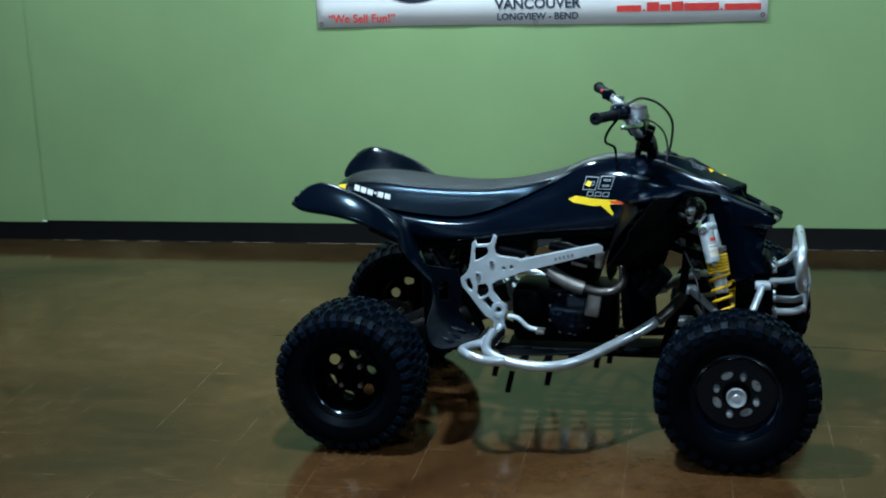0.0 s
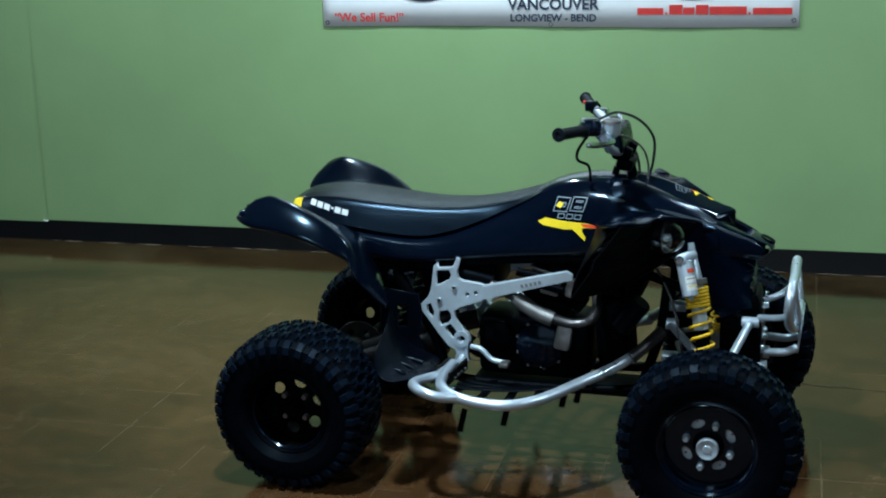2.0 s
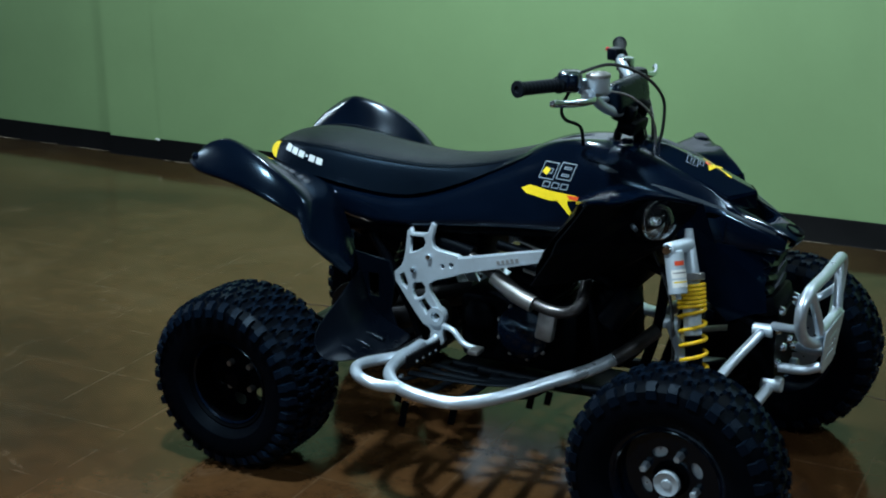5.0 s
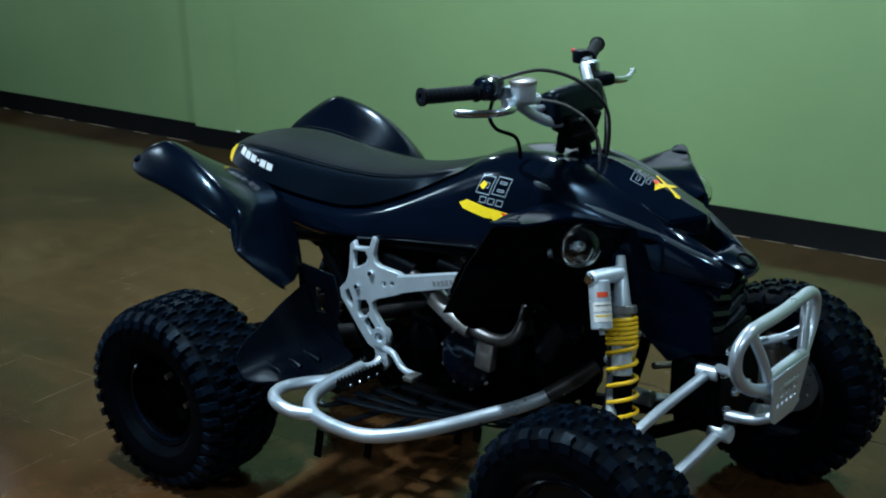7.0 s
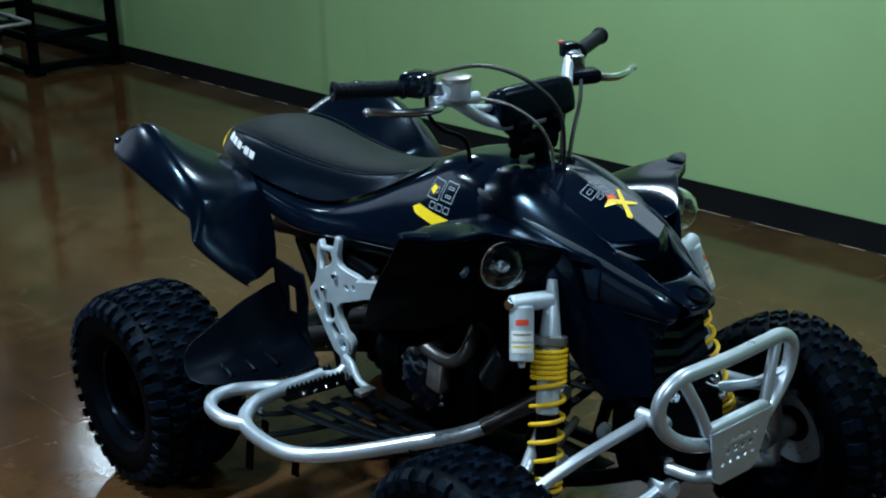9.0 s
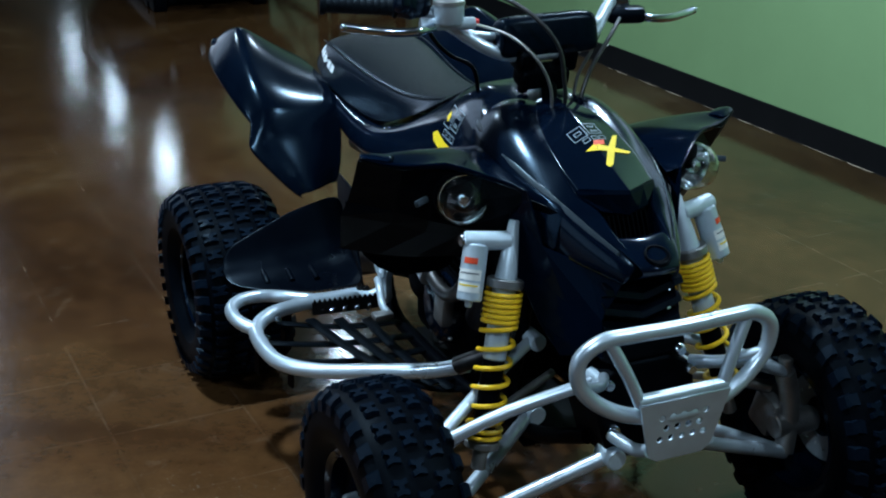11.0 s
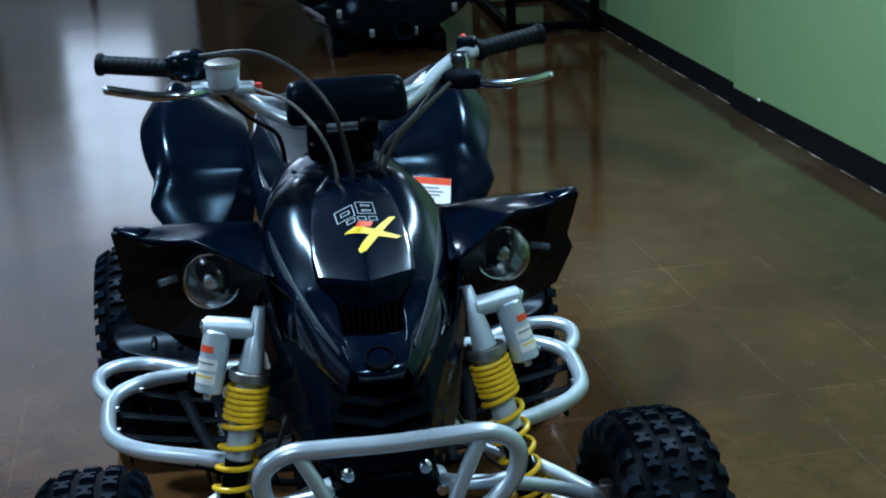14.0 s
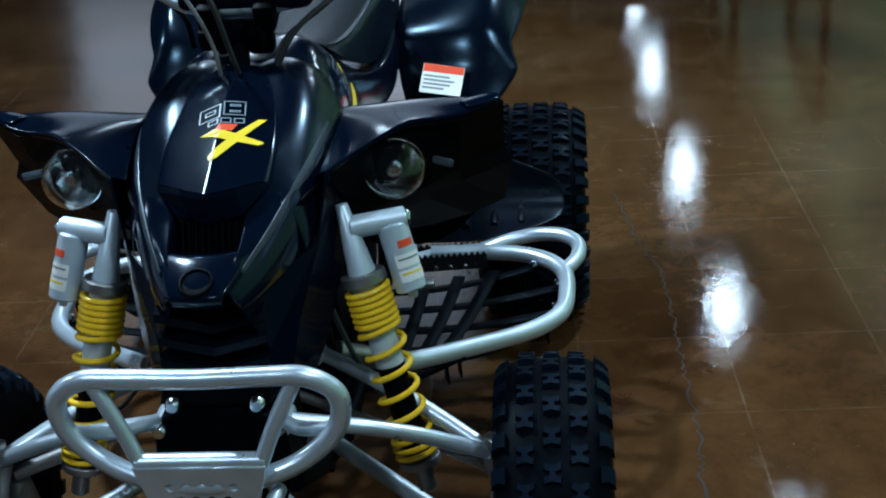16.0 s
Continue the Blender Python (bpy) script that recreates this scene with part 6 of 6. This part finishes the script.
def glyph_blocks(w, h):
    """Plain slanted outlined blocks standing for the maker's model mark."""
    def bent(pts):
        return [(x + 0.16 * y, y) for x, y in pts]

    out = []
    t = w * 0.024
    for k in range(2):
        x0, y0 = -w / 2 + k * w * 0.50, h * 0.10 * k
        o = [(x0, y0), (x0 + w * 0.44, y0), (x0 + w * 0.44, y0 + h), (x0, y0 + h)]
        i = [(x0 + t, y0 + t), (x0 + w * 0.44 - t, y0 + t), (x0 + w * 0.44 - t, y0 + h - t), (x0 + t, y0 + h - t)]
        out.append([bent(o), bent(i)])
        for z0, z1 in (((0.34, 0.66),) if k == 0 else ((0.20, 0.36), (0.62, 0.78))):
            c = [(x0 + w * 0.12, y0 + h * z0), (x0 + w * 0.34, y0 + h * z0), (x0 + w * 0.34, y0 + h * z1), (x0 + w * 0.12, y0 + h * z1)]
            ci = [(x0 + w * 0.12 + t, y0 + h * z0 + t), (x0 + w * 0.34 - t, y0 + h * z0 + t), (x0 + w * 0.34 - t, y0 + h * z1 - t), (x0 + w * 0.12 + t, y0 + h * z1 - t)]
            if h * (z1 - z0) > 2.6 * t:
                out.append([bent(c), bent(ci)])
            else:
                out.append([bent(c)])
    for k in range(3):
        x0 = -w * 0.30 + k * w * 0.26
        out.append([bent([(x0, -h * 0.46), (x0 + w * 0.21, -h * 0.46), (x0 + w * 0.21, -h * 0.10), (x0, -h * 0.10)]), bent([(x0 + t, -h * 0.46 + t), (x0 + w * 0.21 - t, -h * 0.46 + t), (x0 + w * 0.21 - t, -h * 0.10 - t), (x0 + t, -h * 0.10 - t)])])
    return out


scene.frame_set(1)
bpy.context.view_layer.update()
hood_e, tank_e, seat_e = dress(hood), dress(tank), dress(seat)
# hood: u across (towards the rider's left), v up the slope


def hood_place(u, v, turn=14):
    ca, sa = math.cos(radians(turn)), math.sin(radians(turn))
    uu, vv = u * ca - v * sa, u * sa + v * ca
    return Vector((0.514 - vv * 0.90, 0.021 + uu, 0.98))


for lp in bar_cross(0.094, 0.094):
    sticker("hood_cross", lp, lambda u, v: hood_place(u, v, -5), hood_e, M_YDECAL, hood, 0.0018, (0, 0, -1))
sticker("hood_flash", [[(-0.026, 0.014), (0.002, 0.014), (0.012, 0.028), (-0.014, 0.028)]], hood_place, hood_e, M_RDECAL, hood, 0.0014, (0, 0, -1))
for lp in glyph_blocks(0.074, 0.032):
    sticker("hood_mark", lp, lambda u, v: hood_place(u - 0.008, v + 0.045), hood_e, M_MARK, hood, 0.0012, (0, 0, -1))
for s in (-1, 1):
    n = (0, -s, 0)

    def side_place(u, v, s=s):
        return Vector((0.150 + u * 1.42, 0.30 * s, 0.778 + v * 1.10))

    stroke = [[(-0.072, 0.006), (-0.060, -0.004), (-0.010, -0.012), (0.040, -0.004), (0.078, -0.004), (0.040, 0.008), (-0.010, 0.010), (-0.055, 0.016)]]
    leg = [[(0.002, -0.006), (0.020, -0.024), (0.034, -0.040), (0.036, -0.030), (0.028, -0.016), (0.026, -0.004)]]
    sticker("side_stroke", stroke, side_place, tank_e, M_YDECAL, tank, 0.0014, n)
    sticker("side_leg", leg, side_place, tank_e, M_YDECAL, tank, 0.0018, n)
    sticker("side_flash", [[(0.030, -0.002), (0.066, -0.003), (0.050, 0.006), (0.024, 0.007)]], side_place, tank_e, M_RDECAL, tank, 0.0022, n)
    for lp in glyph_blocks(0.085, 0.036):
        sticker("side_mark", lp, lambda u, v, f=side_place: f(u * 0.84 - 0.004 + v * 0.1, v * 1.06 + 0.034), tank_e, M_MARK, tank, 0.0010, n)
    sticker("side_spark", [[(-0.034, 0.049), (-0.026, 0.061), (-0.016, 0.056), (-0.023, 0.043)]], side_place, tank_e, M_YDECAL, tank, 0.0016, n)
# seat maker's mark as plain pale blocks, and yellow corner tabs
for s in (-1, 1):
    for k in range(6):
        w, h, lift_v = (0.0205, 0.0175, 0.0) if k != 3 else (0.009, 0.006, 0.007)
        x0 = -0.700 + 0.0248 * k + (0.006 if k > 3 else 0) * -2

        def seat_place(u, v, s=s):
            return Vector((u, 0.30 * s, 0.806 - 0.22 * (u + 0.708) + v))

        sticker("seat_mark", [[(x0, lift_v), (x0 + w, lift_v), (x0 + w + 0.002, lift_v + h), (x0 + 0.002, lift_v + h)]], seat_place, seat_e, M_WDECAL, seat, 0.0015, (0, -s, 0))
# warning label on the left rear fender
warn = new("warning_label")
warn.parent = quad
wm = Matrix.Translation((-0.405, 0.252, 0.644)) @ Matrix.Rotation(radians(90), 4, "Z") @ Matrix.Rotation(radians(48), 4, "X") @ Matrix.Rotation(radians(-10), 4, "Z")
for nm, x, y, w, h, mt, dz in (("label_paper", 0, 0, 0.088, 0.066, M_PAPER, 0.0), ("label_head", 0, 0.024, 0.086, 0.017, M_RDECAL, 0.0006), ("label_line", -0.012, 0.006, 0.055, 0.004, M_PRINT, 0.0006), ("label_line", -0.006, -0.003, 0.066, 0.004, M_PRINT, 0.0006), ("label_line", -0.010, -0.012, 0.058, 0.004, M_PRINT, 0.0006), ("label_line", -0.016, -0.021, 0.046, 0.004, M_PRINT, 0.0006)):
    bm = bmesh.new()
    bmesh.ops.create_cube(bm, size=1, matrix=wm @ Matrix.Translation((x, y, dz)) @ Matrix.Diagonal((w, h, 0.0008, 1)))
    part(nm, bm, mt, warn, smooth=False)


# the quad stands a little askew to the room
NOSE = Matrix.Translation((0.72, 0, 0))
quad.matrix_world = NOSE @ Matrix.Rotation(radians(2.0), 4, "Z") @ NOSE.inverted()


# ---- the far end of the room ----
# black steel rack standing near the green wall
rack = thing("steel_rack", "black square-tube steel rack standing by the green wall", "rack")
RX0, RX1, RY0, RY1 = -7.3, -5.80, 1.33, 1.86
for x in (RX0, RX1):
    for y in (RY0, RY1):
        bm = bmesh.new()
        block(bm, (x, y, 0.70), (0.055, 0.055, 1.40), bev=0.004)
        part("post", bm, M_MATTE, rack)
        bm = bmesh.new()
        block(bm, (x, y, 0.006), (0.10, 0.10, 0.012), bev=0.003)
        part("foot", bm, M_MATTE, rack)
for z in (0.045, 0.23, 0.62, 1.37):
    for y in (RY0, RY1):
        bm = bmesh.new()
        block(bm, ((RX0 + RX1) / 2, y, z), (RX1 - RX0 - 0.056, 0.045, 0.05), bev=0.004)
        part("side_rail", bm, M_MATTE, rack)
    for x in (RX0, RX1):
        bm = bmesh.new()
        block(bm, (x, (RY0 + RY1) / 2, z), (0.045, RY1 - RY0 - 0.056, 0.05), bev=0.004)
        part("end_rail", bm, M_MATTE, rack)
for y in (RY0 + 0.028, RY1 - 0.028):
    bm = bmesh.new()
    rod(bm, (RX1 - 0.04, y, 0.58), (RX0 + 0.04, y, 0.26), 0.016, 8)
    part("brace", bm, M_MATTE, rack)
# a black personal watercraft on a low stand, stern towards the quad
craft = thing("personal_watercraft", "glossy black personal watercraft with bright trim on a low dark stand", "watercraft")
CX, CY = -5.2, 0.54
bm = bmesh.new()
rows = []
for t, w, zk in ((0.0, 0.55, 0.095), (0.25, 0.57, 0.085), (0.55, 0.57, 0.085), (0.8, 0.48, 0.14), (0.95, 0.26, 0.28), (1.0, 0.05, 0.42)):
    x = CX - 2.9 * t
    rows.append([(x, CY + a * w, z) for a, z in ((-1.0, 0.42), (-1.02, 0.34), (-0.86, 0.19 + zk * 0.2), (-0.45, zk), (0, zk - 0.035), (0.45, zk), (0.86, 0.19 + zk * 0.2), (1.02, 0.34), (1.0, 0.42))])
loft(bm, rows)
bm.faces.new([v for v in bm.verts][:9])
part("hull", bm, M_BLACK, craft, "glossy black hull", sub=1)
bm = bmesh.new()
rows = []
for t, w, zd in ((0.0, 0.54, 0.47), (0.04, 0.55, 0.50), (0.3, 0.56, 0.60), (0.5, 0.55, 0.78), (0.7, 0.50, 0.92), (0.9, 0.30, 0.68), (1.0, 0.05, 0.48)):
    x = CX - 2.88 * t
    rows.append([(x, CY + a * w, z) for a, z in ((-1.0, 0.425), (-0.9, 0.47), (-0.5, zd - 0.02), (0, zd), (0.5, zd - 0.02), (0.9, 0.47), (1.0, 0.425))])
loft(bm, rows)
part("deck", bm, M_BLACK, craft, sub=1)
bm = bmesh.new()
tube(bm, [(CX - 2.9 * t, CY + w, 0.425) for t, w in ((0.8, 0.48), (0.5, 0.575), (0.2, 0.575), (0.03, 0.565), (0.0, 0.50), (-0.004, 0.0), (0.0, -0.50), (0.03, -0.565), (0.2, -0.575), (0.5, -0.575), (0.8, -0.48))], 0.012, 8)
part("rub_rail", bm, M_TRIM, craft, "bright rub rail")
bm = bmesh.new()
block(bm, (CX - 1.3, CY, 0.72), (1.0, 0.34, 0.16), (0, 4, 0), bev=0.05)
part("seat", bm, M_SEAT, craft)
bm = bmesh.new()
lathe(bm, [(0.045, 0.0), (0.060, 0.0), (0.064, 0.05), (0.064, 0.14), (0.045, 0.14)], pose(CX - 0.06, CY + 0.06, 0.200, 0, 90, 0), 24, closed=True)
part("jet_nozzle", bm, M_SATIN, craft, "round jet nozzle")
for y in (-0.30, -0.12, 0.13, 0.36):
    bm = bmesh.new()
    block(bm, (CX + 0.012, CY + y, 0.30 - 0.12 * (abs(y) < 0.2)), (0.02, 0.03, 0.05), bev=0.006)
    part("stern_fitting", bm, M_TRIM, craft)
stand = thing("craft_stand", "low dark steel stand under the watercraft", "stand")
for y in (-0.30, 0.30):
    bm = bmesh.new()
    block(bm, (CX - 1.2, CY + y, 0.055), (1.9, 0.08, 0.11), bev=0.01)
    part("bunk", bm, M_MATTE, stand)
for x in (-0.45, -1.9):
    bm = bmesh.new()
    block(bm, (CX + x, CY, 0.020), (0.08, 0.7, 0.036), bev=0.01)
    part("cross_beam", bm, M_MATTE, stand)
